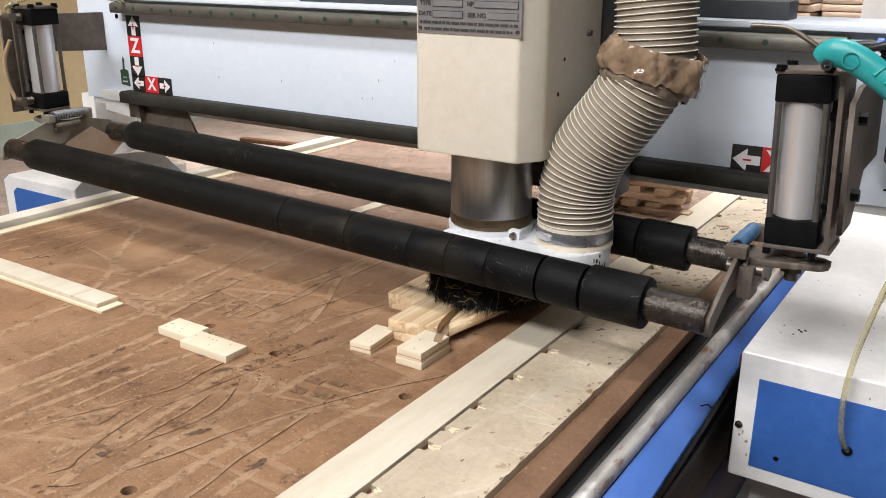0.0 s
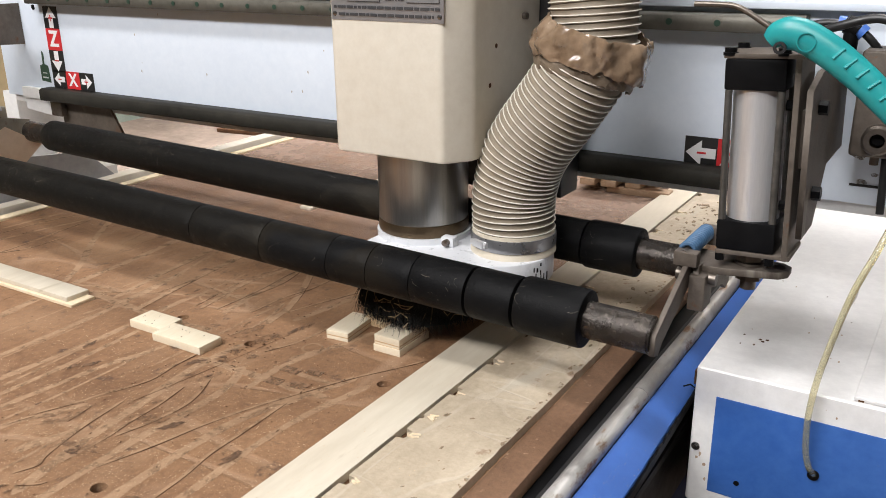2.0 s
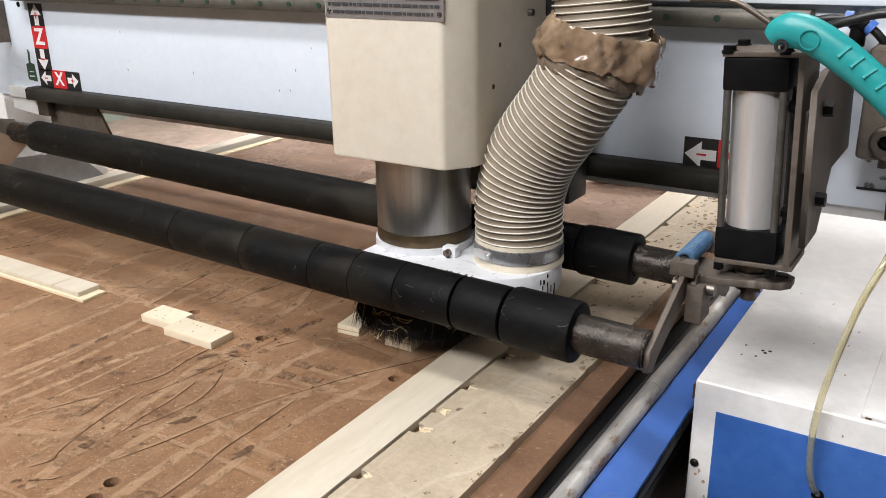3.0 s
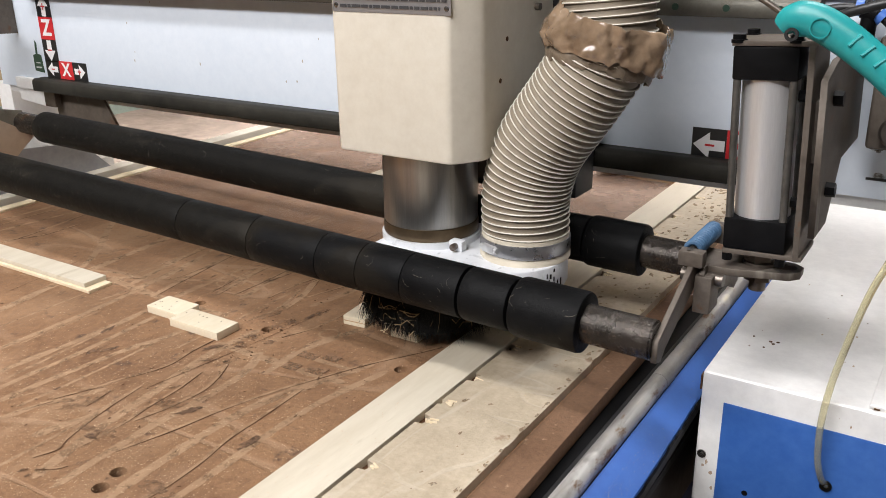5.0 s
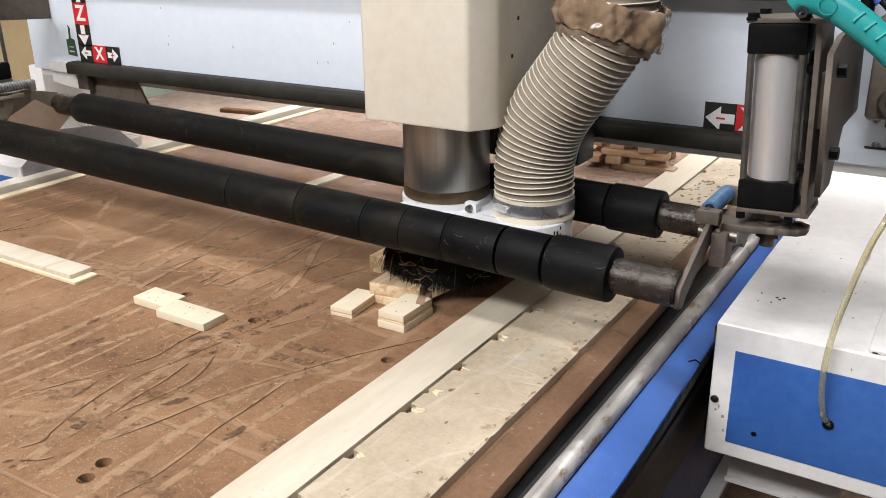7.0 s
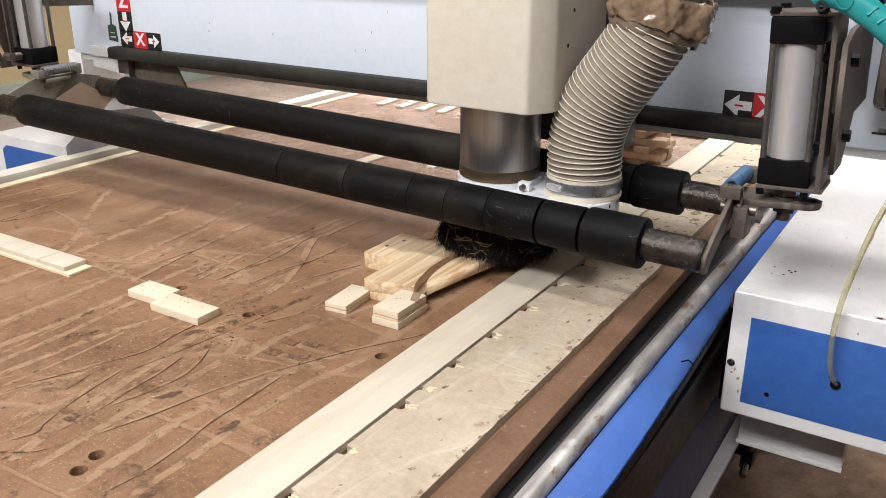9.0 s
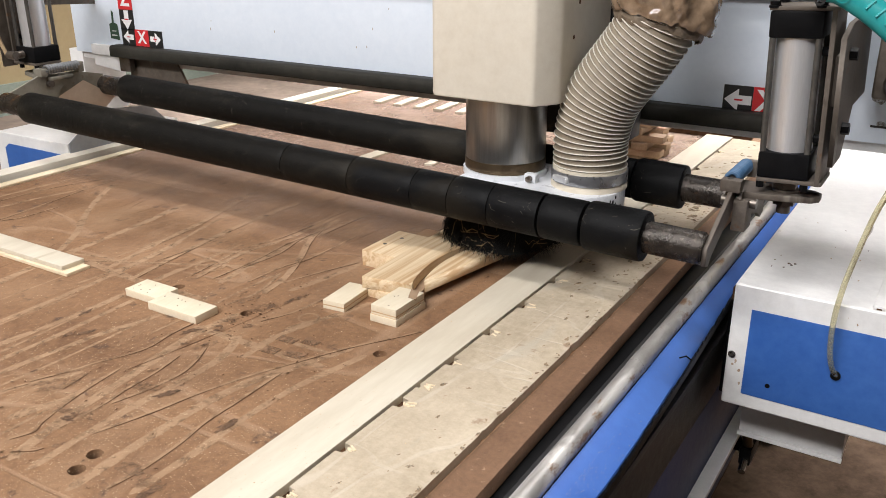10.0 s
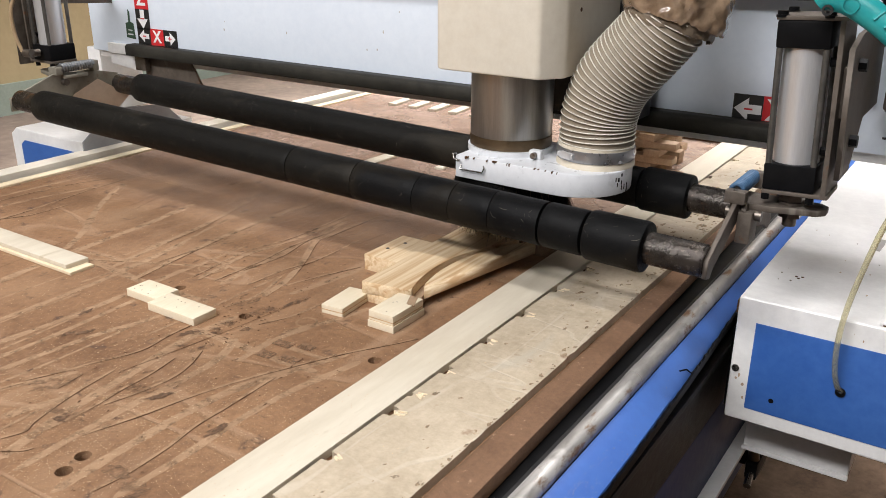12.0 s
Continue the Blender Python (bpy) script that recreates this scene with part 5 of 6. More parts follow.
def air_lines():
    for k, (pts, mat, r, lab) in enumerate((
            ([(-.235, 1.24, 1.20), (-.215, 1.23, 1.225), (-.19, 1.21, 1.245), (-.15, 1.2, 1.262), (-.11, 1.20, 1.27), (-.085, 1.19, 1.25), (-.075, 1.18, 1.2), (-.07, 1.18, 1.1), (-.06, 1.18, 1.0)], M_CABLE, .005, "black air hose looping behind a cylinder"),
            ([(-.215, 1.25, 1.248), (-.181, 1.245, 1.2592), (-.1557, 1.245, 1.2601), (-.1448, 1.245, 1.258), (-.1339, 1.245, 1.2515), (-.1219, 1.245, 1.2408), (-.1056, 1.245, 1.2198), (-.096, 1.24, 1.19), (-.090, 1.23, 1.13), (-.085, 1.22, 1.05)], M_CABLE, .0045, "black air hose at the beam end"),
            ([(-1.745, 1.02, 1.075), (-1.755, 1.015, 1.11), (-1.752, 1.012, 1.16), (-1.735, 1.02, 1.20)], M_TUBE, .004, "yellowed air hose on a cylinder fitting"),
            ([(-1.745, 1.02, 1.245), (-1.74, 1.03, 1.268), (-1.70, 1.08, 1.285), (-1.66, 1.16, 1.285), (-1.66, 1.24, 1.27), (-1.69, 1.26, 1.262)], M_TUBE, .004, "yellowed air hose reaching the beam"))):
        t = rides(thing("air_hose", pts[0], lab, "hose", "air hoses"))
        mat = M_TANHOSE if k == 2 else mat
        part("hose", pipe(smooth_line(pts, 6), r), mat, t)
        if k == 1:
            part("coupling", rod((-.1600, 1.245, 1.2603), (-.1520, 1.245, 1.2598), .0085, n=16), M_BLUEPAINT, t, "blue push-in coupling")
            part("coupling", rod((-.1375, 1.245, 1.2540), (-.1315, 1.245, 1.2495), .0085, n=16), M_BLUEPAINT, t, "blue push-in coupling")
            part("tee_body", rod((-.1518, 1.245, 1.2597), (-.1380, 1.245, 1.2543), .0105, n=16, bm=rod((-.145, 1.245, 1.258), (-.146, 1.245, 1.232), .0085, n=16)), M_BLACK, t, "black push-in tee")


air_lines()


# ---- spindle head ----
AX, AY = -.617, 1.065


def head():
    t = rides(thing("spindle_head", (AX, AY, .95), "cream enamelled spindle head with a steel spindle", "spindle head"), True)
    out = []
    for cx, cy, a0 in ((-.698 + .010, .985 + .010, 180), (0, 0, 270), (-.512 - .006, 1.19 - .006, 0), (-.698 + .006, 1.19 - .006, 90)):
        if a0 == 270:
            out += [(-.542, .985), (-.537, .9858), (-.5335, .9885), (-.5150, 1.0150), (-.5128, 1.019), (-.512, 1.024)]
            continue
        r = {180: .010}.get(a0, .006)
        out += [(cx + r * math.cos(radians(a0 + 15 * k)), cy + r * math.sin(radians(a0 + 15 * k))) for k in range(7)]
    part("cover", plate(out, 1.104, 1.75, bevel=.004), M_CREAM, t, "cream enamel cover with rounded edges")
    part("carriage", box(-.69, -.475, 1.1905, 1.2465, 1.02, 1.75, .003), M_BLACKDUST, t, "black steel carriage on the rails")
    part("cover_screw", rod((-.512, 1.14, 1.265), (-.506, 1.14, 1.265), .0042, n=12), M_STEEL, t)
    for y, z in ((1.07, 1.235), (1.055, 1.19)):
        part("paint_chip", rod((-.5122, y, z), (-.5116, y, z), .003, n=7), M_CUT, t)
    sp = part("spindle", lathe([(0, 1.15), (.0595, 1.15), (.0595, 1.0115), (.0590, 1.0100), (.0, 1.0100)], (AX, AY, 0), n=64), M_SPINDLE, t, "polished steel spindle")
    part("ring", lathe([(0, 1.0099), (.0600, 1.0099), (.0603, 1.0075), (.0603, .9965), (.0595, .9945), (0, .9945)], (AX, AY, 0), n=64), M_BRONZE, sp, "bronze lower ring")
    part("cutter", rod((AX, AY, .862), (AX, AY, .985), .005, n=16), M_STEEL, sp, "steel router bit")
    # name plate
    p = part("name_plate", box(-.6915, -.532, .9842, .9852, 1.2665, 1.375, .0003), M_PLATE, t, "grey metal name plate")
    y = .9836

    def bar(x0, x1, z0, z1, m):
        part("print_bar", box(x0, x1, y - .0004, y, z0, z1, 0), m, p)
    for text, x, z in (("TYPE", -.6785, 1.3065), ("HP", -.608, 1.3065), ("DATE", -.6785, 1.2925), ("SER NO", -.598, 1.2925)):
        part("letter", letters(text, .0080, upright(x, y, z)), M_INK, p, smooth=False)
    for x0, x1, z in ((-.6665, -.619, 1.3065), (-.6015, -.537, 1.3065), (-.6665, -.619, 1.2925), (-.581, -.537, 1.2925)):
        bar(x0, x1, z - .0045, z + .0045, M_INK)
        part("field", box(x0 + .0006, x1 - .0006, y - .0008, y - .0005, z - .0038, z + .0038, 0), M_PLATE, p)
    for k in range(10):
        x0 = -.637 + .0087 * k + (.002 if k > 4 else 0)
        bar(x0, x0 + .0058, 1.3150, 1.3310 if k in (0, 5) else 1.3260, M_RED)
    part("print_ring", lathe([(.0095, 0), (.0122, 0), (.0122, .0004), (.0095, .0004)], (-.675, y, 1.3255), (0, -1, 0), n=28), M_INK, p)
    bar(-.6805, -.6758, 1.3215, 1.3300, M_TEAL)
    bar(-.6742, -.6695, 1.3215, 1.3300, M_RED)
    rng = random.Random(6)
    for z, x, end in ((1.2817, -.687, -.537), (1.2733, -.680, -.545)):
        while x < end:
            w = rng.choice((.004, .0065, .009, .012))
            bar(x, min(x + w, end), z - .0016, z + .0016, M_INK)
            x += w + .0018
    for x in (-.6865, -.5375):
        part("rivet", lathe([(0, .0016), (.0022, .0012), (.0032, 0)], (x, .9842, 1.2735), (0, -1, 0), n=14), M_BRIGHT, p)
    # dust shoe
    rng0 = random.Random(17)
    hx, hy = -.482, AY
    shoe = [(-.662, .986), (-.56, .983)] + [(-.505 + .0755 * math.cos(radians(a)), 1.0585 + .0755 * math.sin(radians(a))) for a in range(-90, 96, 10)] + [(-.56, 1.134), (-.662, 1.134)]
    s = part("dust_shoe", plate(shoe, 0.9535, 0.9860, bevel=.002), M_SHOE, t, "white enamelled dust shoe with chipped edges")
    for k in range(16):
        x = rng0.uniform(-.655, -.50)
        w = rng0.uniform(.0006, .0022)
        part("chip", box(x, x + w, .9828, .9872, 0.9852 - rng0.uniform(0, .0025), 0.9862, .0002), M_CUT, s)
    for k in range(9):
        a, zz = radians(rng0.uniform(-30, 0)), .9535 + rng0.uniform(.006, .030)
        x, y0, w = -.505 + .0755 * math.cos(a), 1.0585 + .0755 * math.sin(a), rng0.uniform(.0005, .0013)
        part("scar", box(x - w, x + w, y0 - .0006, y0 + .0006, zz - rng0.uniform(.002, .008), zz, .0002, turn=90 + math.degrees(a)), M_BLACK, s)
    part("collar", lathe([(.058, 0.9855), (.0628, 0.9855), (.0628, 0.9940), (.058, 0.9940)], (AX, AY, 0), n=48), M_SHOE, s, "white clamp collar")
    part("collar_clamp", box(AX + .052, AX + .070, AY - .040, AY - .028, 0.9855, 0.9985, .001), M_SHOE, s)
    part("collar_bolt", rod((AX + .061, AY - .047, 0.9925), (AX + .061, AY - .026, 0.9925), .0042, n=14), M_STEEL, s)
    part("wire_clip", pipe([(-.652, .985, .9735), (-.652, .981, .9675), (-.615, .981, .9675), (-.612, .981, .973), (-.615, .985, .976)], .0012, n=8), M_BRIGHT, s)
    part("hook", pipe([(-.663, .99, .9870), (-.665, .983, .9880), (-.662, .981, .9815), (-.652, .981, .9795)], .0015, n=8), M_BRIGHT, s)
    part("spigot", lathe([(.049, 0.9860), (.0540, 0.9860), (.0540, 0.9905), (.0522, 0.9935), (.0522, 1.0155), (.049, 1.0155)], (hx, hy, 0), n=48), M_SPIGOT, s, "cream hose spigot")
    c = part("hose_clamp", lathe([(.0520, 0.9950), (.0536, 0.9950), (.0540, 0.9965), (.0540, 1.0095), (.0536, 1.0110), (.0520, 1.0110)], (hx, hy, 0), n=48), M_BAND, s, "steel worm-drive hose clamp")
    ang = radians(-112)
    cx, cy = hx + .0545 * math.cos(ang), hy + .0545 * math.sin(ang)
    part("worm_screw", rod((cx - .013, cy + .004, 1.0030), (cx + .013, cy - .004, 1.0030), .0038, n=12, bm=box(cx - .010, cx + .010, cy - .004, cy + .004, 0.9985, 1.0075, .001, turn=-20)), M_ALU, c)
    # brush
    rng = random.Random(3)
    bm = bmesh.new()
    for k in range(7200):
        a = rng.uniform(0, 2 * math.pi)
        r0 = rng.uniform(.056, .078)
        r1 = r0 + abs(rng.gauss(.008, .010))
        zb = .868 + .012 * rng.random() + max(0, rng.gauss(.004, .012))
        a1 = a + rng.gauss(0, .13)
        p0 = Vector((AX + r0 * math.cos(a), AY + r0 * math.sin(a), 0.9545))
        p1 = Vector((AX + (r0 + r1) / 2 * math.cos((a + a1) / 2), AY + (r0 + r1) / 2 * math.sin((a + a1) / 2), .90))
        p2 = Vector((AX + r1 * math.cos(a1), AY + r1 * math.sin(a1), zb))
        p1 += Vector((rng.gauss(0, .004), rng.gauss(0, .004), rng.gauss(0, .006)))
        w = Vector((-math.sin(a), math.cos(a), 0)) * .00045
        u = Vector((math.cos(a), math.sin(a), 0)) * .00045
        for d in (w, u):
            v = [bm.verts.new(q) for q in (p0 - d, p0 + d, p1 + d, p1 - d, p2)]
            bm.faces.new(v[:4])
            bm.faces.new((v[3], v[2], v[4]))
    part("brush", bm, M_BRISTLE, s, "black bristle skirt", smooth=False, kind="stuff")
    part("brush_core", lathe([(.020, 0.9535), (.064, 0.9535), (.062, .90), (.060, .872), (.020, .872)], (AX, AY, 0), n=32, wobble=.06), M_BRISTLE, s)
    bm = bmesh.new()
    for k in range(15):
        a = rng.uniform(math.pi * 1.15, 1.9 * math.pi)
        r = rng.uniform(.084, .092)
        z = rng.uniform(.896, .930)
        pts = [(AX + (r + rng.uniform(-.003, .004)) * math.cos(a + j * .09), AY + (r + rng.uniform(-.003, .004)) * math.sin(a + j * .09), z + rng.uniform(-.004, .004)) for j in range(4)]
        pipe(pts, .0006, n=4, bm=bm)
    for k in range(9):
        a = rng.uniform(math.pi * 1.25, 1.9 * math.pi)
        r = rng.uniform(.078, .084)
        pts = [(AX + (r + j * .002) * math.cos(a + rng.uniform(-.1, .1)), AY + (r + j * .002) * math.sin(a + rng.uniform(-.1, .1)), .925 - .012 * j) for j in range(4)]
        pipe(pts, .0005, n=4, bm=bm)
    part("straw_fringe", bm, M_STRAW, s, "tangled tan straw round the brush", smooth=False, kind="stuff")
    part("straw_band", lathe([(.062, 0.9525), (.074, 0.9525), (.0765, .928), (.074, .914), (.070, .910), (.062, .925)], (AX, AY, 0), n=48, wobble=.07), M_STRAWBAND, s)
    bm = bmesh.new()
    for k in range(5):
        a = radians(rng.uniform(215, 300))
        r = rng.uniform(.080, .092)
        x, yy = AX + r * math.cos(a), AY + r * math.sin(a)
        pts = [(x + .004 * math.cos(j * 1.6 + k), yy + .004 * math.sin(j * 1.9 + k), .872 + .004 * j + rng.uniform(0, .004)) for j in range(5)]
        pipe(pts, .0006, n=4, bm=bm)
    part("shavings", bm, M_SHAVING, s, "pale curled wood shavings caught in the brush", smooth=False, kind="stuff")


M_BAND = surface("dull_steel_band", (.26, .26, .27), (.38, .38, .39), 8, .3, metal=.8, bump=.05)
M_SHOE = surface("chipped_white_enamel", (.56, .575, .60), (.66, .675, .70), 4, .3, bump=.06, spot=(.15, .10, .065), spot_at=.675, spot_scale=26)
M_STRAWBAND = surface("brown_brush_band", (.045, .028, .014), (.12, .076, .038), 20, .6, bump=.3)
M_SPIGOT = surface("dusty_cream_plastic", (.50, .44, .34), (.64, .58, .47), 8, .5, bump=.15)
head()

# ---- dust hose ----
HOSE = smooth_line([(-.482, AY, 1.0095), (-.4818, AY, 1.0190), (-.4812, AY, 1.0640), (-.4640, AY, 1.117), (-.4195, AY + .002, 1.181), (-.3930, AY + .008, 1.229), (-.3930, AY + .016, 1.281),
                    (-.398, AY + .022, 1.330), (-.400, AY + .03, 1.40), (-.405, AY + .04, 1.52), (-.40, AY + .05, 1.70)], 24)


def along(line, step):
    out, left = [line[0]], step
    for a, b in zip(line, line[1:]):
        d = (b - a).length
        while d >= left > 0:
            a = a + (b - a) * (left / d)
            out.append(a)
            d -= left
            left = step
        left -= d
    return out


def hose_shift(s, dx, dz):
    """How the hose gives way at the part s of its length (0 at the shoe) when the head moves."""
    bend = math.sin(math.pi * min(1, s / .85)) if s < .85 else 0
    return dx * (1 - s * s) + max(0, dz) * .12 * bend, dz * max(0, 1 - s / .48)


RINGS = []


def tape_sheet(low, high, base_r, seed):
    """A loose crumpled turn of tape about the hose, standing off at two sides, with ragged rims."""
    b = bmesh.new()
    n, m = 120, 16
    outer, inner = [], []
    slant = Matrix.Rotation(radians(10), 4, "Y")
    for j in range(m + 1):
        f = j / m
        ro, ri = [], []
        for i in range(n):
            a = 2 * math.pi * i / n
            c, d = math.cos(a), math.sin(a)
            rag = .006 * noise.noise((3 * c, 3 * d, seed)) + .004 * noise.noise((9 * c, 9 * d, seed + 2))
            h = low + (high - low) * f + rag * (1 if f < .5 else -.6) + .012 * (1 - f) * max(0, math.cos(a - radians(290)))
            stand = .012 * max(0, math.cos(a - radians(205))) ** 3 * math.sin(math.pi * min(1, f * .9 + .1)) + .015 * max(0, math.cos(a - radians(352))) ** 8 * math.sin(math.pi * min(1, .35 + f * .6))
            fold = .0085 * abs(noise.noise((3 * c + 22 * h, 3 * d, seed + 30 * h))) + .005 * abs(noise.noise((8 * c, 8 * d + 40 * h, seed + 70 * h)))
            rr = base_r + (stand + fold) * (1 if base_r > .054 else .45)
            ro.append(b.verts.new(slant @ Vector((rr * c, rr * d, h))))
            ri.append(b.verts.new(slant @ Vector(((rr - .0012) * c, (rr - .0012) * d, h))))
        outer.append(ro)
        inner.append(ri)
    for j in range(m):
        for i in range(n):
            q = (i + 1) % n
            b.faces.new((outer[j][i], outer[j][q], outer[j + 1][q], outer[j + 1][i]))
            b.faces.new((inner[j][q], inner[j][i], inner[j + 1][i], inner[j + 1][q]))
    for j in (0, m):
        for i in range(n):
            q = (i + 1) % n
            b.faces.new((outer[j][i], inner[j][i], inner[j][q], outer[j][q]))
    return b


def hose():
    t = rides(thing("dust_hose", (-.44, AY, .998), "ribbed cream dust extraction hose joined by brown tape", "hose"))
    pts = along(HOSE, .0077)
    tape = min(range(len(pts)), key=lambda k: abs(pts[k].z - 1.236))
    r = .0525
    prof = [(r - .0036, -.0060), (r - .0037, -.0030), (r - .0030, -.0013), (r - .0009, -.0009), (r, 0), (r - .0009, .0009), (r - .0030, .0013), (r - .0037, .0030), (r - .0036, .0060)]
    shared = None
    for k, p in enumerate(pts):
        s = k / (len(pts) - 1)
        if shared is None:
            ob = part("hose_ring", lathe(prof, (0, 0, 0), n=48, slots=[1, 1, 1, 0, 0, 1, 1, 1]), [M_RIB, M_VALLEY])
            shared = ob.data
        else:
            ob = new("hose_ring", shared)
        ob.parent = t
        RINGS.append((ob, s, k))
    for name, low, high, base_r, seed, k, lab in (("tape_wrap", -.026, .024, .0545, 3.0, tape, "crumpled shiny brown packing tape"),
                                                  ("tape_under", -.038, -.012, .0530, 9.0, tape, "dusty inner turn of brown tape")):
        ob = part(name, tape_sheet(low, high, base_r, seed), M_TAPE if name == "tape_wrap" else M_TAPEOLD, label=lab, sharp=70)
        ob.parent = t
        RINGS.append((ob, k / (len(pts) - 1), k))
    return pts


HOSE_PTS = hose()


# ---- surroundings ----
M_YELLOW = surface("yellow_post_paint", (.52, .36, .03), (.62, .45, .05), 5, .45)
def surroundings():
    rng = random.Random(12)
    for k in range(31):
        z = .12 + .0385 * k
        x = -1.95 + rng.uniform(-.02, .02)
        t, b = slab("board_bundle", "stack of raw brown boards on the workshop floor", "board stack", "stacked boards", x, x + 1.05, 4.6 + rng.uniform(-.02, .02), 5.5, z, z + .031, M_BOARDSTACK)
        part("board", b, M_BOARDSTACK, t)
        if k:
            part("spacer", box(x + .05, x + 1.0, 4.7, 5.4, z - .0075, z - .0002, 0), M_CUT, t)
    t = thing("pallet", (-1.43, 5.05, 0), "low wooden pallet under a stack of boards", "pallet")
    for k in range(5):
        part("deck_board", box(-1.98 + .25 * k, -1.86 + .25 * k, 4.6, 5.5, .095, .1195, .002), M_BOARDSTACK, t)
    for y in (4.65, 5.0, 5.38):
        part("runner", box(-1.99, -.86, y, y + .09, 0, .0945, .002), M_BOARDSTACK, t)
    t = thing("board_stack", (-.80, 5.0, 0), "lower stack of thin brown boards behind the tall one", "board stack", "stacked boards")
    for k in range(34):
        part("board", box(-.885 + rng.uniform(-.006, .006), -.69 + rng.uniform(-.006, .006), 4.75, 5.4, .035 * k, .035 * k + .031, .002), M_BOARDSTACK, t)
    t = thing("yellow_post", (-.66, 4.9, 0), "slim yellow painted steel post", "post")
    part("post", rod((-.66, 4.9, 0), (-.66, 4.9, 4.8), .03, n=20), M_YELLOW, t)
    t = thing("pillar", (-.30, 3.2, 0), "pale grey painted steel pillar", "pillar")
    part("post", box(-.475, -.16, 3.2, 3.5, 0, 4.8, .01), M_GREYWHITE, t)
    t = thing("floor_batten", (-3.5, 5.0, 0), "dark narrow bar lying on the floor", "bar")
    part("bar", box(-5.0, -1.6, 4.9, 4.96, 0, .03, .004, turn=8), M_CUT, t)
    t = thing("floor_cable", (-2.4, 1.0, .01), "black cable on the dusty floor", "cable")
    part("cable", pipe(smooth_line([(-2.9, .2, .012), (-2.75, .9, .012), (-2.9, 1.6, .012), (-3.2, 2.4, .012)], 8), .012), M_CABLE, t)


surroundings()


M_GRAIN = surface("tan_sawdust", (.46, .32, .19), (.62, .47, .31), 60, .8)


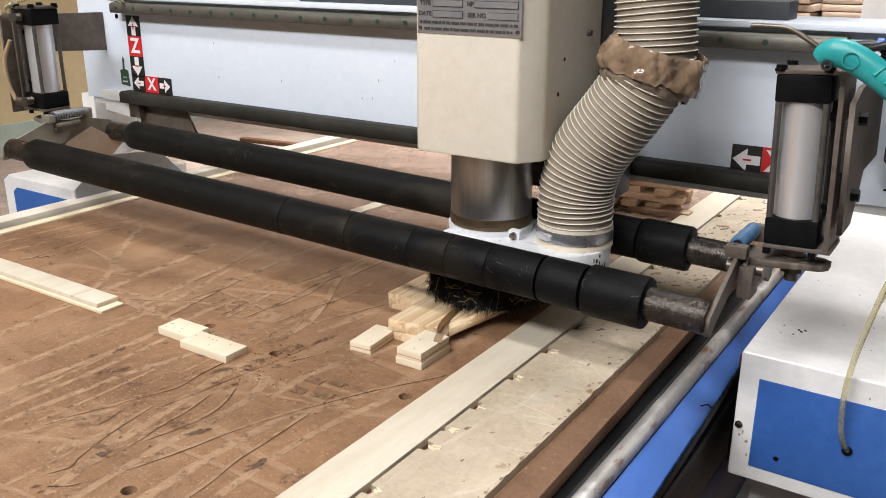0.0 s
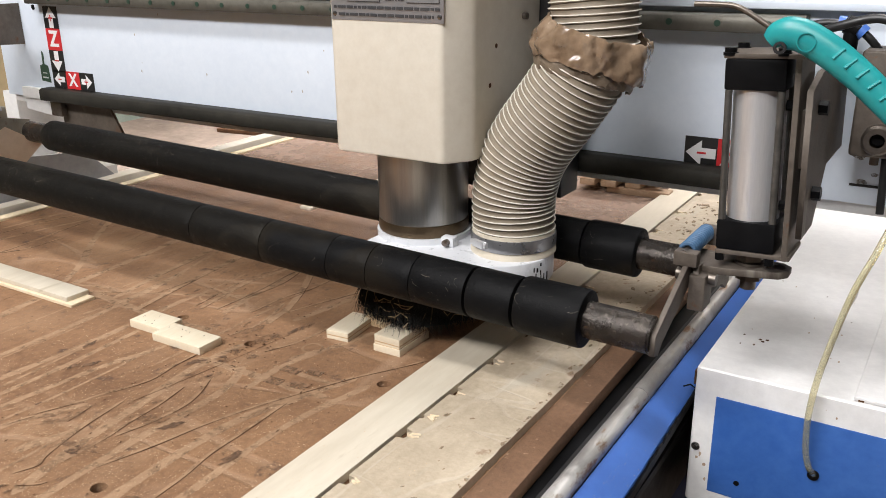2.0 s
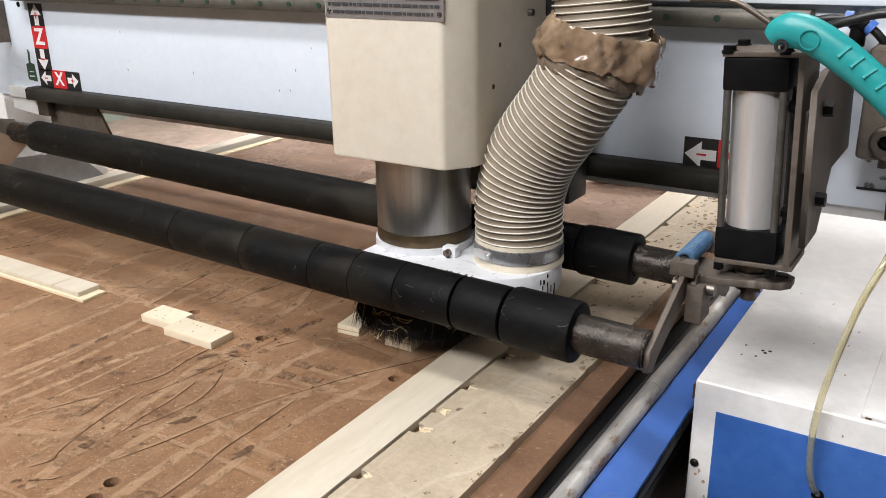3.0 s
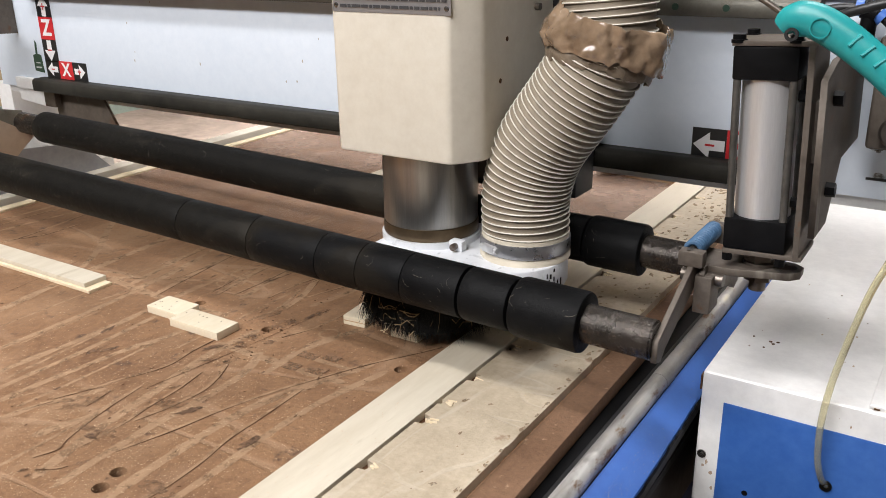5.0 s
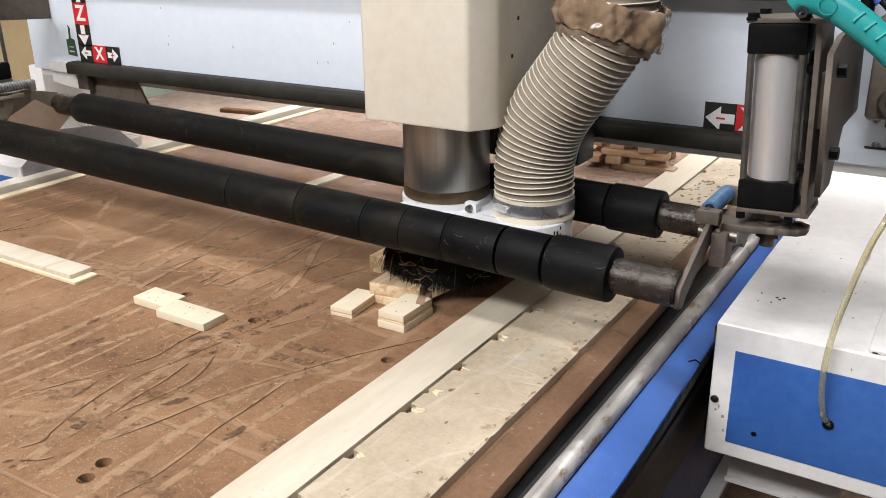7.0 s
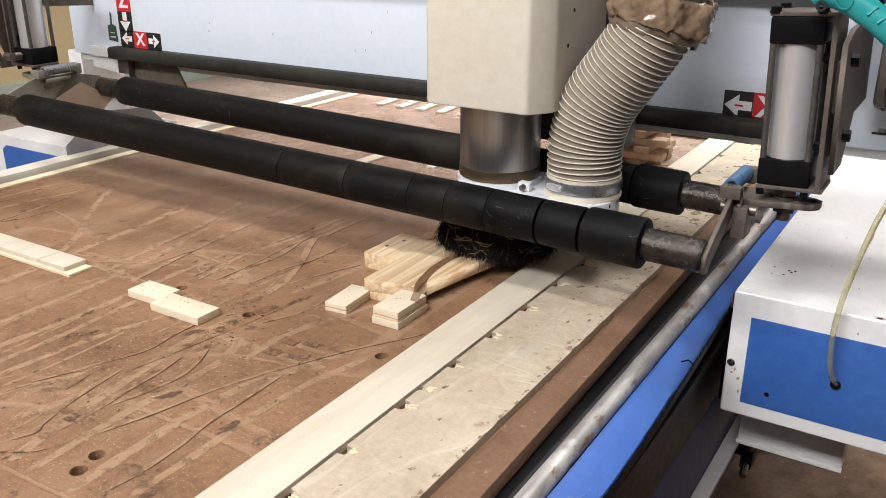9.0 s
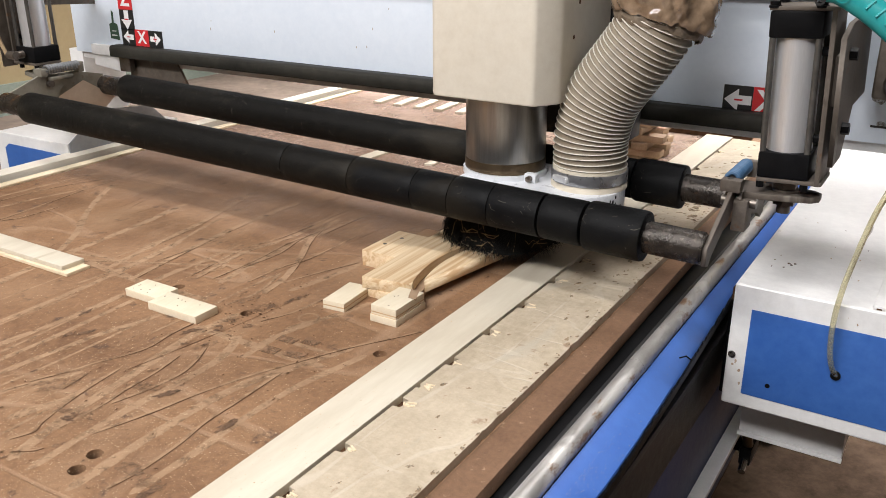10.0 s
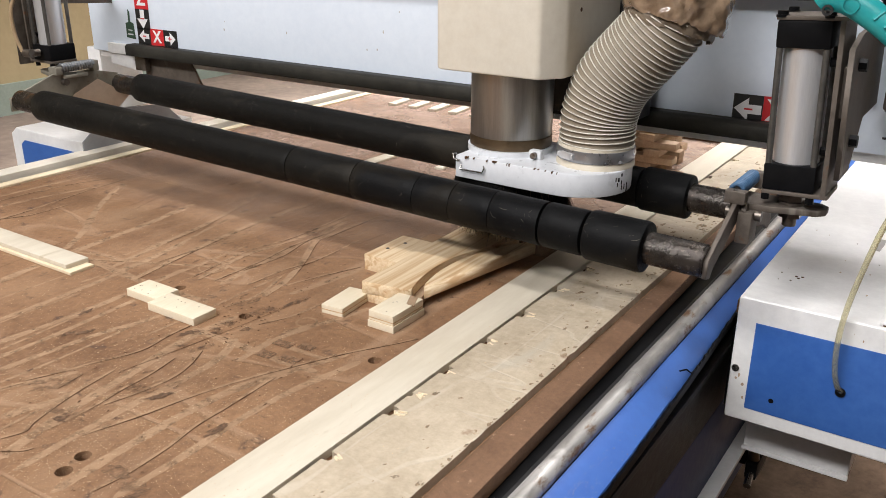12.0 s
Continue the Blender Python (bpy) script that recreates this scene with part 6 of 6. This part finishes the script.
def debris():
    """Sawdust grains and chips on the table, thicker near the camera and round the cut."""
    rng = random.Random(21)
    t = tagged(new("sawdust"), "scattered pale sawdust grains and chips on the table", "sawdust", kind="stuff")
    t["base"] = [0, 0, TOP]
    t.location = (0, 0, TOP)
    bm = bmesh.new()
    for k in range(12500):
        if k % 12 == 3:
            x, y = rng.uniform(-.362, -.322), rng.uniform(.2, 1.4)
        elif k % 3 == 0:
            x, y = rng.uniform(-1.5, -.34), rng.uniform(.1, 1.9)
        elif k % 3 == 1:
            x, y = rng.gauss(-.80, .16), rng.gauss(.60, .13)
        else:
            x, y = rng.gauss(-.72, .14), rng.gauss(.45, .10)
        if not (-1.58 < x < -.33 and -.2 < y < 2.1):
            continue
        on = TOP + .0112 if -.5345 < x < -.4765 else TOP + .0107 if -.456 < x < -.3675 else TOP
        if TOP < on and rng.random() < .55:
            continue
        s = rng.choice((.0003, .0004, .0005, .0005, .0006, .0008))
        a = rng.uniform(0, 6.28)
        v = [bm.verts.new((x + s * math.cos(a + j * 2.1) * (1.8 if j == 0 else 1), y + s * math.sin(a + j * 2.1), on + .0001)) for j in range(3)] + [bm.verts.new((x, y, on + s * .8))]
        for f in ((0, 1, 3), (1, 2, 3), (2, 0, 3)):
            bm.faces.new([v[i] for i in f])
    for k in range(420):
        f, y, s = rng.random(), rng.gauss(.60, .12), rng.choice((.0003, .0004, .0006))
        x, z = -.274 + .019 * f * f ** .5, .8182 - .0127 * f * f ** .5
        v = [bm.verts.new((x + s * math.cos(j * 2.1 + k), y + s * math.sin(j * 2.1 + k), z + .0006 - .667 * s * math.cos(j * 2.1 + k))) for j in range(3)] + [bm.verts.new((x, y, z + .0006 + s))]
        for q in ((0, 1, 3), (1, 2, 3), (2, 0, 3)):
            bm.faces.new([v[i] for i in q])
    part("grains", bm, M_GRAIN, t, smooth=False, kind="stuff")
    bm = bmesh.new()
    for k in range(90):
        x, y = (rng.gauss(-.775, .03), rng.gauss(.765, .05)) if k < 60 else (rng.gauss(-.66, .05), rng.gauss(1.28, .10))
        s = rng.uniform(.0007, .0024) * (1.8 if k % 9 == 0 else 1)
        a = rng.uniform(0, 3.14)
        bm2 = plate([(x + s * rng.uniform(.4, 1) * math.cos(a + 6.283 * j / 7), y + .5 * s * rng.uniform(.5, 1) * math.sin(a + 6.283 * j / 7)) for j in range(7)], TOP + .0002, TOP + .0009)
        merge(bm, bm2)
    part("dark_crumbs", bm, M_CUT, t, "dark crumbs of torn fibreboard", smooth=False, kind="stuff")
    bm = bmesh.new()
    for k in range(150):
        x, y, s, a = rng.uniform(-.455, -.372), rng.gauss(1.55, .2), abs(rng.gauss(.0012, .0016)) + .0006, rng.gauss(1.2, .6)
        ring = [(s * rng.uniform(.3, 1.2) * math.cos(6.283 * j / 11) * 2.2, s * rng.uniform(.3, 1.2) * math.sin(6.283 * j / 11)) for j in range(11)]
        merge(bm, plate([(x + u * math.cos(a) - w * math.sin(a), y + u * math.sin(a) + w * math.cos(a)) for u, w in ring], TOP + .0105, TOP + .0110 + .000002 * k))
    part("flakes", bm, M_CHIP, t, "brown flakes on the far boards", smooth=False, kind="stuff")
    for x, y in ((-.3386, 1.1577), (-.3404, .6818), (-.334, .95)):
        part("screw_head", lathe([(0, .0004), (.0028, .0006), (.0032, 0)], (x, y, TOP), n=12), M_BRIGHT, t)


debris()


# ---- what moves ----
def motions():
    for ob, with_head in RIDERS:
        o = Vector(ob["base"])
        rows = []
        for t, gy, dx, dz in STATES:
            rows.append((t, pose(o.x + (dx if with_head else 0), o.y + gy, o.z + (dz if with_head else 0), 0, ob.get("lean", 0))))
        walk(ob, rows)
    base = Vector((-.44, AY, .998))
    for ob, s, k in RINGS:
        rows = []
        for t, gy, dx, dz in STATES:
            here, ahead, behind = (HOSE_PTS[max(0, min(len(HOSE_PTS) - 1, k + j))] for j in (0, 1, -1))
            moved = []
            for p, j in ((here, 0), (ahead, 1), (behind, -1)):
                sx, sz = hose_shift(max(0, min(1, (k + j) / (len(HOSE_PTS) - 1))), dx, dz)
                moved.append(p + Vector((sx, 0, sz)))
            d = moved[1] - moved[2]
            c = moved[0] - base
            rows.append((t, pose(c.x, c.y, c.z, 0, math.degrees(math.atan2(d.x, d.z)), 0)))
        walk(ob, rows)


motions()
